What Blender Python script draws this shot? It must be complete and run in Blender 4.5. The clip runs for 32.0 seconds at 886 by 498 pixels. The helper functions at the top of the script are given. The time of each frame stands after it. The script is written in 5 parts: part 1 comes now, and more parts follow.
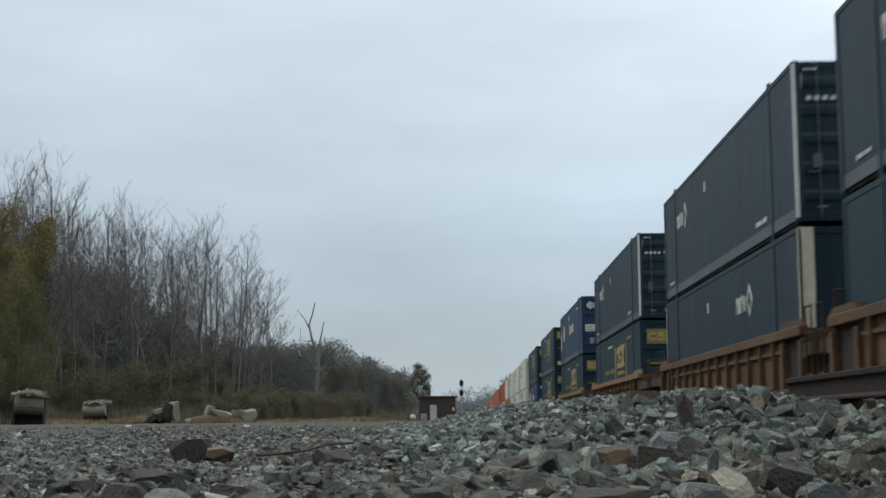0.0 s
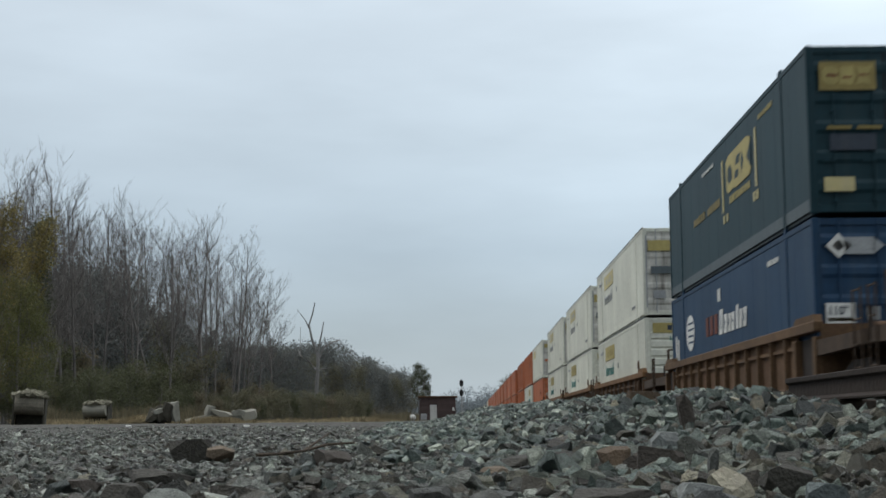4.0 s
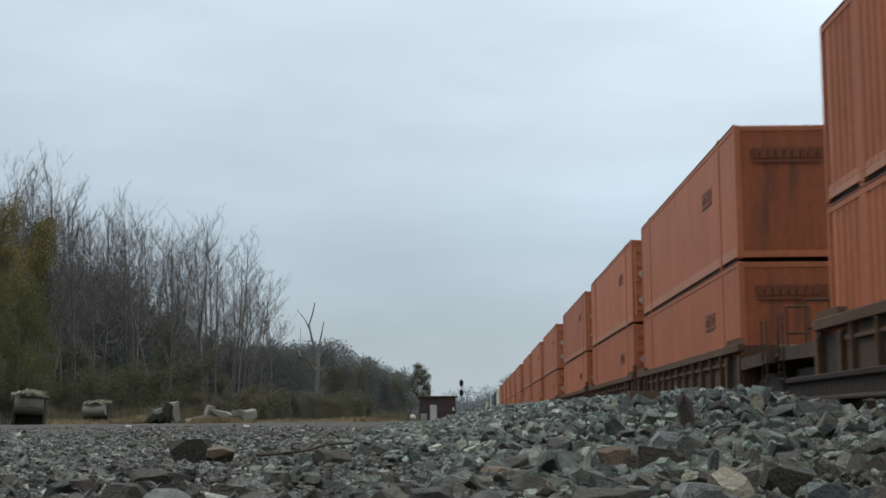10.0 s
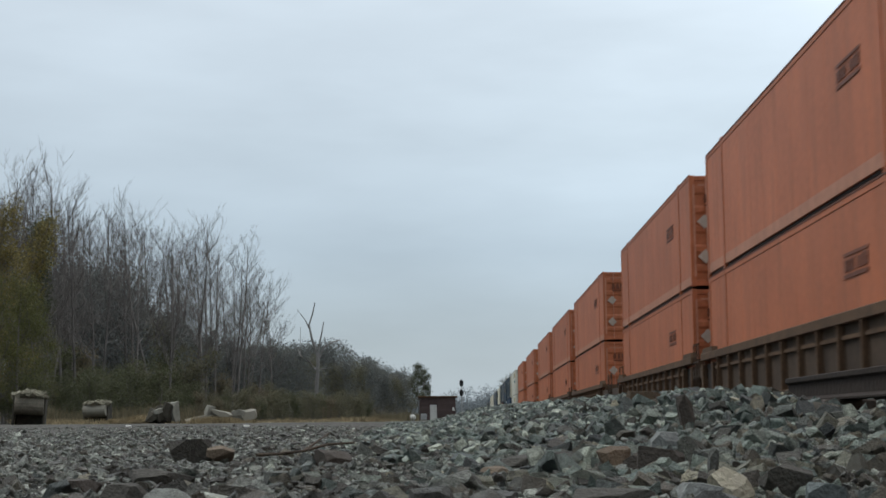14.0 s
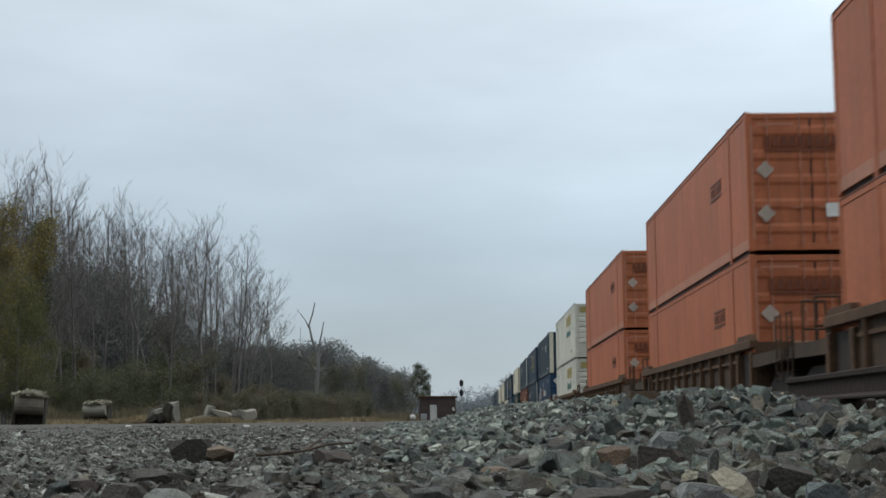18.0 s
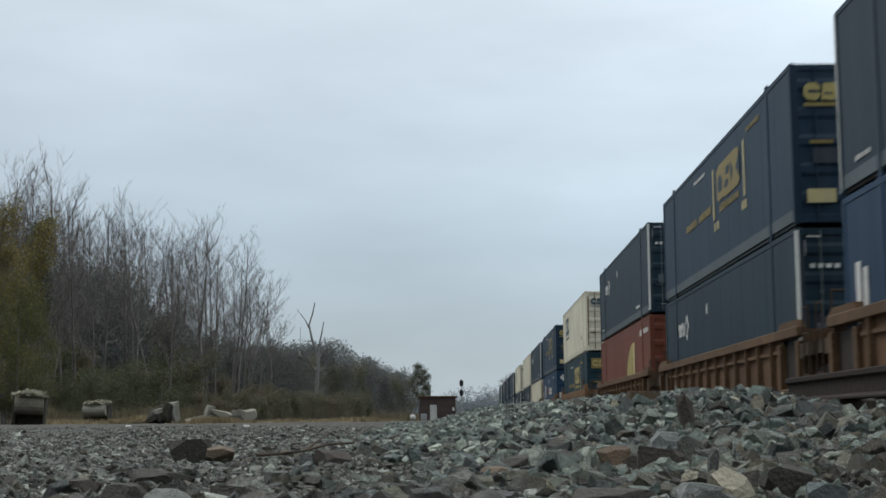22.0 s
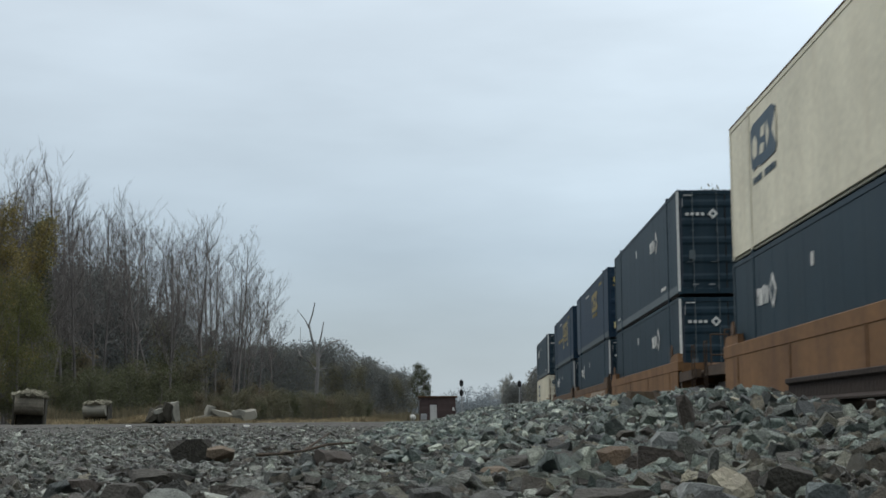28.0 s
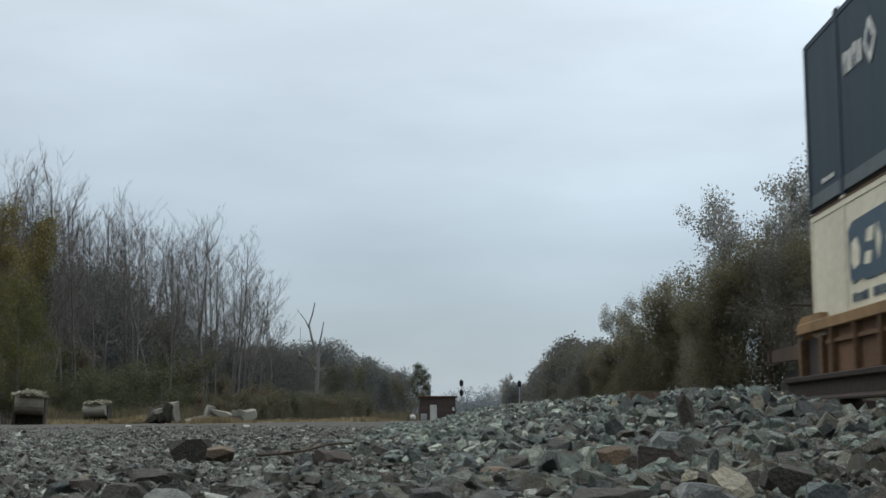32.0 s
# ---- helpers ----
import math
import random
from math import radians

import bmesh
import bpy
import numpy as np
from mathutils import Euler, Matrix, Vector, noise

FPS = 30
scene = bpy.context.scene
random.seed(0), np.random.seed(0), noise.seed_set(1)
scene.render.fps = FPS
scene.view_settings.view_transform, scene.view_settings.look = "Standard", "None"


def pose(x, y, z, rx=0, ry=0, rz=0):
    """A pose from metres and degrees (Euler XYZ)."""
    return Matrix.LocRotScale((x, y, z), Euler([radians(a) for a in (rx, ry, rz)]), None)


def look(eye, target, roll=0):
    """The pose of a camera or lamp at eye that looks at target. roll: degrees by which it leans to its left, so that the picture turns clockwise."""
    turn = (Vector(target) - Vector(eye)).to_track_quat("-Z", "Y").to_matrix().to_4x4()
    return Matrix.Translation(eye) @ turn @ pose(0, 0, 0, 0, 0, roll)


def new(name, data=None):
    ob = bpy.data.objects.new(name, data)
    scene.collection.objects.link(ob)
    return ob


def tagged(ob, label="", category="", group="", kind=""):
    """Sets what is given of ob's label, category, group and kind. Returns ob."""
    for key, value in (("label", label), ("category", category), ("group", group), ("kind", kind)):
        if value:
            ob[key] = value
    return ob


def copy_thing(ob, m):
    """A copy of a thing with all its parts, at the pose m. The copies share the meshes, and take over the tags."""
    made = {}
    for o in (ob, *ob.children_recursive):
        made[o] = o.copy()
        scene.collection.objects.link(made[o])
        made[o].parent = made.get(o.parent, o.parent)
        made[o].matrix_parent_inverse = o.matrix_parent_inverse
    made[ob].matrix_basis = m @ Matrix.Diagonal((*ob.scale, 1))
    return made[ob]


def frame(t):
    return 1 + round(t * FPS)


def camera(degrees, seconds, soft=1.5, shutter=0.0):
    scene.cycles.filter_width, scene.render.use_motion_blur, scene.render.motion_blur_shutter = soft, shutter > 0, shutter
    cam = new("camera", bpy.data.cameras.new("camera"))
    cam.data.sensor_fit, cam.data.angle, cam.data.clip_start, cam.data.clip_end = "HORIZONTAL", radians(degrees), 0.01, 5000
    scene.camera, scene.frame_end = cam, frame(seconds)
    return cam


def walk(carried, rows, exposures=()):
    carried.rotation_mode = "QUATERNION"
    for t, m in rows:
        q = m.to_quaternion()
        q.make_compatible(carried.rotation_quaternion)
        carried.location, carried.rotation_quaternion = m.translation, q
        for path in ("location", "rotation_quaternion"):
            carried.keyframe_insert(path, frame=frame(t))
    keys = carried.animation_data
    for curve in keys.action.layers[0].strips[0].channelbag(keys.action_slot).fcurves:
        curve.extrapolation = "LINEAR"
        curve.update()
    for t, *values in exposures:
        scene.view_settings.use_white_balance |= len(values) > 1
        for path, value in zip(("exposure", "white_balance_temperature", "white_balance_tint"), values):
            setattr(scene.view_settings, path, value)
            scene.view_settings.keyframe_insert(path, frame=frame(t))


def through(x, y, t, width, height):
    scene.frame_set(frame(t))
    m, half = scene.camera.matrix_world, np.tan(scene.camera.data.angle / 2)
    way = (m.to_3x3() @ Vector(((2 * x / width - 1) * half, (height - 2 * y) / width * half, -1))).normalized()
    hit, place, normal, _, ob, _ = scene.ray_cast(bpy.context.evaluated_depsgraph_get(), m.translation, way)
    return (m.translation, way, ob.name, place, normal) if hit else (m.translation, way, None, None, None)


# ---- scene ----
# A double-stack container train passes a still camera that lies on the ballast beside the line.
# x: to the right of the line of sight along the rails, y: along the track, away from the camera, z: up.
SPEED = 23.187          # m/s, towards the camera
SIDE = 5.683            # from the camera to the near faces of the containers
EYE = 0.12              # camera over the ground
RAIL = 0.24             # rail head
FLOOR = RAIL + 0.36     # floor of the wells
MID = FLOOR + 2.90
AXIS = SIDE + 1.295     # centre line of the track

cam = camera(34.66, 32.0, soft=1.65, shutter=0.3)
still = (Matrix.Translation((0, 0, EYE)) @ Matrix.Rotation(radians(0.940), 4, "Z")
         @ Matrix.Rotation(radians(97.003), 4, "X") @ Matrix.Rotation(radians(-0.43), 4, "Z"))
walk(cam, [(0, still), (32, still)])

# ---- daylight: a closed overcast with a wide, weak sun behind it ----
world = bpy.data.worlds.new("overcast")
scene.world = world
world.use_nodes = True
wn, wl = world.node_tree.nodes, world.node_tree.links
wn.clear()


def wnode(kind, **kw):
    n = wn.new(kind)
    for k, v in kw.items():
        n.inputs[k].default_value = v
    return n


w_out, w_bg = wn.new("ShaderNodeOutputWorld"), wnode("ShaderNodeBackground", Strength=0.92)
w_sky = wn.new("ShaderNodeTexSky")
w_sky.sky_type, w_sky.sun_disc = "NISHITA", False
w_sky.sun_elevation, w_sky.sun_rotation = radians(57), radians(-58)
w_sky.air_density, w_sky.dust_density = 1.0, 1.5
w_scale = wn.new("ShaderNodeVectorMath")
w_scale.operation = "SCALE"
w_scale.inputs["Scale"].default_value = 0.02
w_co, w_sep = wn.new("ShaderNodeTexCoord"), wn.new("ShaderNodeSeparateXYZ")
w_ramp = wn.new("ShaderNodeValToRGB")
SKY = ((0.0, (0.415, 0.495, 0.555)), (0.05, (0.43, 0.515, 0.58)), (0.12, (0.435, 0.525, 0.60)), (0.20, (0.575, 0.67, 0.74)), (0.30, (0.695, 0.79, 0.86)),
       (0.42, (0.77, 0.865, 0.94)), (0.65, (1.35, 1.45, 1.53)), (1.0, (2.35, 2.45, 2.55)))
while len(w_ramp.color_ramp.elements) < len(SKY):
    w_ramp.color_ramp.elements.new(0.5)
for e, (p, c) in zip(w_ramp.color_ramp.elements, SKY):
    e.position, e.color = p, (*c, 1)
w_map = wn.new("ShaderNodeMapping")
w_map.inputs["Scale"].default_value = (1.6, 1.6, 6.0)
w_noise = wnode("ShaderNodeTexNoise", Scale=1.7, Detail=5.0, Roughness=0.5)
w_fac = wn.new("ShaderNodeMapRange")
for k, v in (("From Min", 0.3), ("From Max", 0.72), ("To Min", 0.86), ("To Max", 1.16)):
    w_fac.inputs[k].default_value = v
w_mul = wn.new("ShaderNodeVectorMath")
w_mul.operation = "SCALE"
w_add = wn.new("ShaderNodeVectorMath")
w_add.operation = "ADD"
# the cloud is thinner, and so brighter, ahead and to the right
w_side = wn.new("ShaderNodeVectorMath")
w_side.operation = "DOT_PRODUCT"
w_side.inputs[1].default_value = (0.30, 0.20, 0.0)
w_sum, w_prod = wn.new("ShaderNodeMath"), wn.new("ShaderNodeMath")
w_sum.operation, w_prod.operation = "ADD", "MULTIPLY"
w_sum.inputs[1].default_value = 0.80
w_thin, w_lobe = wn.new("ShaderNodeVectorMath"), wn.new("ShaderNodeMapRange")
w_thin.operation, w_lobe.interpolation_type = "DOT_PRODUCT", "SMOOTHSTEP"
w_thin.inputs[1].default_value = Vector((0.16, 0.93, 0.30)).normalized()
for k, v in (("From Min", 0.955), ("From Max", 1.0), ("To Min", 0.0), ("To Max", 0.145)):
    w_lobe.inputs[k].default_value = v
w_both = wn.new("ShaderNodeMath")
w_both.operation = "ADD"
wl.new(w_co.outputs["Generated"], w_thin.inputs[0])
wl.new(w_thin.outputs["Value"], w_lobe.inputs[0])
wl.new(w_co.outputs["Generated"], w_side.inputs[0])
wl.new(w_side.outputs["Value"], w_both.inputs[0])
wl.new(w_lobe.outputs[0], w_both.inputs[1])
wl.new(w_both.outputs[0], w_sum.inputs[0])
wl.new(w_sum.outputs[0], w_prod.inputs[0])
wl.new(w_fac.outputs[0], w_prod.inputs[1])
wl.new(w_co.outputs["Generated"], w_sep.inputs[0])
wl.new(w_sep.outputs["Z"], w_ramp.inputs[0])
wl.new(w_co.outputs["Generated"], w_map.inputs[0])
wl.new(w_map.outputs[0], w_noise.inputs["Vector"])
wl.new(w_noise.outputs[0], w_fac.inputs[0])
wl.new(w_ramp.outputs[0], w_mul.inputs[0])
wl.new(w_prod.outputs[0], w_mul.inputs["Scale"])
wl.new(w_sky.outputs[0], w_scale.inputs[0])
wl.new(w_mul.outputs[0], w_add.inputs[0])
wl.new(w_scale.outputs[0], w_add.inputs[1])
wl.new(w_add.outputs[0], w_bg.inputs[0])
wl.new(w_bg.outputs[0], w_out.inputs[0])

sun = new("sun", bpy.data.lights.new("sun", "SUN"))
sun.data.energy, sun.data.angle, sun.data.color = 1.2, radians(22), (1.0, 0.97, 0.92)
sun.matrix_world = look((0, 0, 40), (22, -14, 0))
scene.view_settings.exposure = 0.0


# ---- materials ----
def material(name, colour, rough=0.6, metal=0.0, vary=0.12, scale=6.0, bump=0.1, stain=None, stain_amount=0.0, stain_scale=1.2, island=0.0,
             spread=0.0, streak=False):
    """A surface with grain at two scales, stains with their own shape, and variation from piece to piece."""
    m = bpy.data.materials.new(name)
    m.use_nodes = True
    n, l = m.node_tree.nodes, m.node_tree.links
    b = n["Principled BSDF"]
    b.inputs["Roughness"].default_value, b.inputs["Metallic"].default_value, b.inputs["Specular IOR Level"].default_value = rough, metal, 0.3
    co = n.new("ShaderNodeTexCoord")
    vec = co.outputs["Object"]
    fine, coarse = n.new("ShaderNodeTexNoise"), n.new("ShaderNodeTexNoise")
    for t, s, d in ((fine, scale * 5, 6), (coarse, scale * 0.35, 3)):
        t.inputs["Scale"].default_value, t.inputs["Detail"].default_value = s, d
        l.new(vec, t.inputs["Vector"])
    mix = n.new("ShaderNodeMath")
    mix.operation = "ADD"
    l.new(fine.outputs[0], mix.inputs[0])
    l.new(coarse.outputs[0], mix.inputs[1])
    rng = n.new("ShaderNodeMapRange")
    for k, v in (("From Min", 0.7), ("From Max", 1.3), ("To Min", 1 - vary), ("To Max", 1 + vary)):
        rng.inputs[k].default_value = v
    l.new(mix.outputs[0], rng.inputs[0])
    value = rng.outputs[0]
    if island or spread:
        src = n.new("ShaderNodeNewGeometry").outputs["Random Per Island"] if island else n.new("ShaderNodeObjectInfo").outputs["Random"]
        r2 = n.new("ShaderNodeMapRange")
        a = island or spread
        r2.inputs["To Min"].default_value, r2.inputs["To Max"].default_value = 1 - a, 1 + a
        l.new(src, r2.inputs[0])
        mm = n.new("ShaderNodeMath")
        mm.operation = "MULTIPLY"
        l.new(value, mm.inputs[0])
        l.new(r2.outputs[0], mm.inputs[1])
        value = mm.outputs[0]
    sc = n.new("ShaderNodeVectorMath")
    sc.operation = "SCALE"
    sc.inputs[0].default_value = colour
    l.new(value, sc.inputs["Scale"])
    out = sc.outputs[0]
    if stain:
        st = n.new("ShaderNodeTexNoise")
        st.inputs["Scale"].default_value, st.inputs["Detail"].default_value, st.inputs["Roughness"].default_value = stain_scale, 8, 0.65
        if streak:
            mp = n.new("ShaderNodeMapping")
            mp.inputs["Scale"].default_value = (3.0, 3.0, 0.35)
            l.new(vec, mp.inputs[0])
            l.new(mp.outputs[0], st.inputs["Vector"])
        else:
            l.new(vec, st.inputs["Vector"])
        sr = n.new("ShaderNodeMapRange")
        for k, v in (("From Min", 0.48), ("From Max", 0.72), ("To Min", 0.0), ("To Max", stain_amount)):
            sr.inputs[k].default_value = v
        l.new(st.outputs[0], sr.inputs[0])
        mx = n.new("ShaderNodeMix")
        mx.data_type = "RGBA"
        mx.inputs[7].default_value = (*stain, 1)
        l.new(sr.outputs[0], mx.inputs[0])
        l.new(out, mx.inputs[6])
        out = mx.outputs[2]
    l.new(out, b.inputs["Base Color"])
    if bump:
        bp = n.new("ShaderNodeBump")
        bp.inputs["Strength"].default_value, bp.inputs["Distance"].default_value = bump, 0.02
        l.new(mix.outputs[0], bp.inputs["Height"])
        l.new(bp.outputs[0], b.inputs["Normal"])
    return m


def paint(name, colour, dirt=(0.10, 0.09, 0.08), amount=0.35, rough=0.55):
    m = material(name, colour, rough, 0.0, 0.16, 1.5, 0.03, dirt, amount, 0.9, streak=True, spread=0.10)
    m.node_tree.nodes["Principled BSDF"].inputs["Specular IOR Level"].default_value = 0.2
    return m


M = {
    "slate": paint("slate_paint", (0.012, 0.030, 0.043), (0.034, 0.052, 0.062), 0.4),
    "green": paint("dark_green_paint", (0.008, 0.031, 0.040), (0.030, 0.050, 0.054), 0.4),
    "navy": paint("navy_paint", (0.012, 0.031, 0.054), (0.036, 0.05, 0.066), 0.4),
    "faded_navy": paint("faded_navy_paint", (0.040, 0.066, 0.094), (0.03, 0.045, 0.06), 0.4),
    "blue": paint("blue_paint", (0.014, 0.041, 0.084), (0.05, 0.08, 0.11), 0.4),
    "orange": paint("orange_paint", (0.395, 0.127, 0.058), (0.25, 0.095, 0.050), 0.65),
    "orange_grime": paint("grimy_orange_paint", (0.30, 0.088, 0.038), (0.085, 0.040, 0.026), 0.85),
    "white": paint("white_paint", (0.605, 0.610, 0.520), (0.42, 0.40, 0.33), 0.25),
    "cream": paint("cream_paint", (0.585, 0.557, 0.432), (0.42, 0.34, 0.23), 0.25),
    "red": paint("brick_red_paint", (0.150, 0.046, 0.027), (0.12, 0.05, 0.04), 0.4),
    "band": paint("grey_rail_tone", (0.092, 0.114, 0.122), (0.05, 0.05, 0.05), 0.4),
    "orange_band": paint("pale_orange_rail", (0.43, 0.20, 0.125), (0.2, 0.09, 0.06), 0.5),
    "amber": paint("dark_yellow_print", (0.235, 0.185, 0.068), (0.2, 0.14, 0.05), 0.3),
    "faded": paint("faded_yellow_print", (0.52, 0.45, 0.22), (0.4, 0.36, 0.28), 0.4),
    "umber": paint("dark_brown_print", (0.15, 0.052, 0.028), (0.15, 0.06, 0.04), 0.4),
    "placard": paint("grey_placard", (0.40, 0.33, 0.27), (0.15, 0.12, 0.1), 0.4),
    "dirty_white": paint("stained_white_paint", (0.50, 0.49, 0.44), (0.09, 0.08, 0.065), 0.85),
    "pale": paint("pale_paint", (0.62, 0.62, 0.58), (0.3, 0.28, 0.24), 0.3),
    "yellow": paint("yellow_paint", (0.36, 0.30, 0.115), (0.26, 0.21, 0.10), 0.45),
    "teal": paint("teal_print", (0.07, 0.22, 0.20), (0.2, 0.25, 0.22), 0.3),
    "ink": paint("dark_print", (0.035, 0.045, 0.06), (0.09, 0.09, 0.09), 0.3),
    "blue_print": paint("faded_blue_print", (0.045, 0.075, 0.10), (0.12, 0.13, 0.13), 0.4),
    "rod": material("galvanised_rod", (0.32, 0.33, 0.33), 0.45, 0.4, 0.2, 8, 0.05),
    "rubber": material("black_gasket", (0.02, 0.02, 0.02), 0.7),
    "rust": material("rusty_car_paint", (0.112, 0.066, 0.033), 0.8, 0.0, 0.35, 3, 0.15, (0.075, 0.040, 0.024), 0.8, 1.4, streak=True),
    "rust_sheet": material("rust_stained_sheet", (0.095, 0.055, 0.030), 0.9, 0.0, 0.4, 2, 0.15, (0.14, 0.065, 0.03), 0.7, 1.0, streak=True),
    # grimy brown, darkened to carry the shade behind stakes and at car ends
    "shade_sheet": material("shaded_grimy_sheet", (0.060, 0.040, 0.026), 0.9, 0.0, 0.35, 2, 0.15, (0.022, 0.017, 0.014), 0.7, 1.0, streak=True),
    "dark_rust": material("dark_brown_car_paint", (0.096, 0.056, 0.031), 0.9, 0.0, 0.3, 3, 0.15, (0.03, 0.02, 0.015), 0.7, 1.4, streak=True),
    "tan": material("faded_tan_car_paint", (0.158, 0.083, 0.034), 0.75, 0.0, 0.25, 2, 0.1, (0.085, 0.044, 0.022), 0.9, 0.9, streak=True),
    "ochre": material("faded_ochre_rail", (0.225, 0.142, 0.062), 0.75, 0.0, 0.25, 2, 0.1, (0.105, 0.058, 0.028), 0.8, 0.9, streak=True),
    "brown": material("brown_car_paint", (0.104, 0.064, 0.036), 0.8, 0.0, 0.25, 2, 0.1, (0.05, 0.03, 0.022), 0.7, 0.9, streak=True),
    "spray": material("pale_spray_paint", (0.30, 0.25, 0.19), 0.7, 0.0, 0.3, 3, 0.05, (0.10, 0.06, 0.04), 0.6, 2.0),
    "old_rust": material("old_rail_rust", (0.022, 0.015, 0.011), 0.9, 0.0, 0.3, 6, 0.2),
    "iron": material("grimy_iron", (0.035, 0.028, 0.024), 0.75, 0.2, 0.3, 5, 0.2),
    "tread": material("worn_steel", (0.25, 0.24, 0.23), 0.35, 0.9, 0.1, 5, 0.05),
    "rail": material("rusty_rail", (0.13, 0.075, 0.05), 0.75, 0.3, 0.3, 6, 0.2),
    "tie": material("creosoted_timber", (0.05, 0.04, 0.032), 0.9, 0.0, 0.35, 8, 0.4),
    "stone": material("crushed_stone", (0.20, 0.215, 0.215), 0.85, 0.0, 0.35, 30, 0.35, (0.10, 0.085, 0.07), 0.6, 14, island=0.55),
    "gravel": material("fine_gravel", (0.056, 0.053, 0.045), 0.95, 0.0, 0.55, 9, 0.9, (0.030, 0.026, 0.021), 0.8, 0.55),
    "grass": material("dry_grass", (0.27, 0.215, 0.125), 0.9, 0.0, 0.3, 3, 0.1, island=0.4),
    "concrete": material("weathered_concrete", (0.22, 0.215, 0.18), 0.9, 0.0, 0.25, 4, 0.4, (0.10, 0.10, 0.08), 0.8, 2.2),
    "bark": material("grey_bark", (0.124, 0.113, 0.104), 0.95, 0.0, 0.35, 4, 0.4, spread=0.3),
    "deadwood": material("bleached_wood", (0.19, 0.185, 0.175), 0.9, 0.0, 0.3, 5, 0.3),
    # brick colour greyed and lifted to carry the mist before the hut
    "brick": material("red_brick", (0.078, 0.056, 0.052), 0.85, 0.0, 0.2, 4, 0.2, spread=0.15),
    "mortar": material("mortar", (0.20, 0.15, 0.13), 0.9),
}


def leafy(name, colour, through=0.35, spread=0.5):
    """Thin leaves that let some light through, each of its own tone."""
    m = material(name, colour, 0.8, 0.0, 0.2, 3, 0.0, island=spread)
    n, l = m.node_tree.nodes, m.node_tree.links
    b, out = n["Principled BSDF"], n["Material Output"]
    tr, mx = n.new("ShaderNodeBsdfTranslucent"), n.new("ShaderNodeMixShader")
    mx.inputs[0].default_value = through
    l.new(b.inputs["Base Color"].links[0].from_socket, tr.inputs["Color"])
    l.new(b.outputs[0], mx.inputs[1])
    l.new(tr.outputs[0], mx.inputs[2])
    l.new(mx.outputs[0], out.inputs["Surface"])
    M[name] = m


leafy("leaf_gold", (0.180, 0.148, 0.056), 0.3, 0.3)
leafy("leaf_green", (0.104, 0.106, 0.040), 0.35, 0.3)
# greyed and lifted: haze over the far wood, put into the leaf colour
leafy("thicket", (0.125, 0.132, 0.125), 0.5, 0.15)
leafy("leaf_dull", (0.130, 0.124, 0.080), 0.45, 0.15)
leafy("leaf_dark", (0.084, 0.090, 0.048), 0.3, 0.2)
leafy("leaf_pine", (0.082, 0.092, 0.058), 0.3, 0.2)
leafy("leaf_grey", (0.25, 0.255, 0.23), 0.6, 0.4)
# blue-grey of distance haze painted into the leaves of the farthest woods
leafy("far_haze", (0.20, 0.225, 0.235), 0.5, 0.12)
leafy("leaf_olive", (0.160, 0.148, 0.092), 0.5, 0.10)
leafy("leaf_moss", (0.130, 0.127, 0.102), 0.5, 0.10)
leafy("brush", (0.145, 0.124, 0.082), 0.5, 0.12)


# ---- mesh helpers ----
def box(bm, x0, x1, y0, y1, z0, z1, bevel=0.0):
    m = Matrix.Translation(((x0 + x1) / 2, (y0 + y1) / 2, (z0 + z1) / 2)) @ Matrix.Diagonal((x1 - x0, y1 - y0, z1 - z0, 1))
    made = bmesh.ops.create_cube(bm, size=1, matrix=m)["verts"]
    if bevel:
        edges = list({e for v in made for e in v.link_edges})
        bmesh.ops.bevel(bm, geom=edges, offset=bevel, segments=1, affect="EDGES")
    return bm


def rod(bm, a, b, r, r2=None, n=8):
    a, b = Vector(a), Vector(b)
    m = Matrix.Translation((a + b) / 2) @ (b - a).to_track_quat("Z", "Y").to_matrix().to_4x4()
    bmesh.ops.create_cone(bm, cap_ends=True, segments=n, radius1=r, radius2=r if r2 is None else r2, depth=(b - a).length, matrix=m)
    return bm


def prism(bm, outline, axis, a, b):
    """Sweeps a closed outline (pairs) along an axis from a to b."""
    def put(p, s):
        return {"x": (s, p[0], p[1]), "y": (p[0], s, p[1]), "z": (p[0], p[1], s)}[axis]
    lo, hi = [bm.verts.new(put(p, a)) for p in outline], [bm.verts.new(put(p, b)) for p in outline]
    k = len(outline)
    for i in range(k):
        bm.faces.new((lo[i], lo[(i + 1) % k], hi[(i + 1) % k], hi[i]))
    bm.faces.new(lo), bm.faces.new(hi[::-1])
    bmesh.ops.recalc_face_normals(bm, faces=bm.faces[:])
    return bm


def mesh(name, bm, mat):
    me = bpy.data.meshes.new(name)
    bm.to_mesh(me)
    bm.free()
    me.materials.append(M[mat])
    return me


def part(name, bm, mat, parent, label=""):
    ob = new(name, bm if isinstance(bm, bpy.types.Mesh) else mesh(name, bm, mat))
    ob.parent = parent
    return tagged(ob, label)


def fresh():
    return bmesh.new()


def raw(name, verts, faces, mat, smooth=False):
    """A mesh from arrays of corners and of equal-sided faces."""
    me = bpy.data.meshes.new(name)
    v, f = np.asarray(verts, dtype=np.float32), np.asarray(faces, dtype=np.int32)
    me.vertices.add(len(v)), me.loops.add(f.size), me.polygons.add(len(f))
    me.vertices.foreach_set("co", v.ravel())
    me.loops.foreach_set("vertex_index", f.ravel())
    me.polygons.foreach_set("loop_start", np.arange(0, f.size, f.shape[1], dtype=np.int32))
    me.update(calc_edges=True)
    me.validate()
    me.materials.append(M[mat])
    if smooth:
        me.shade_smooth()
    else:
        me.shade_flat()
    return me


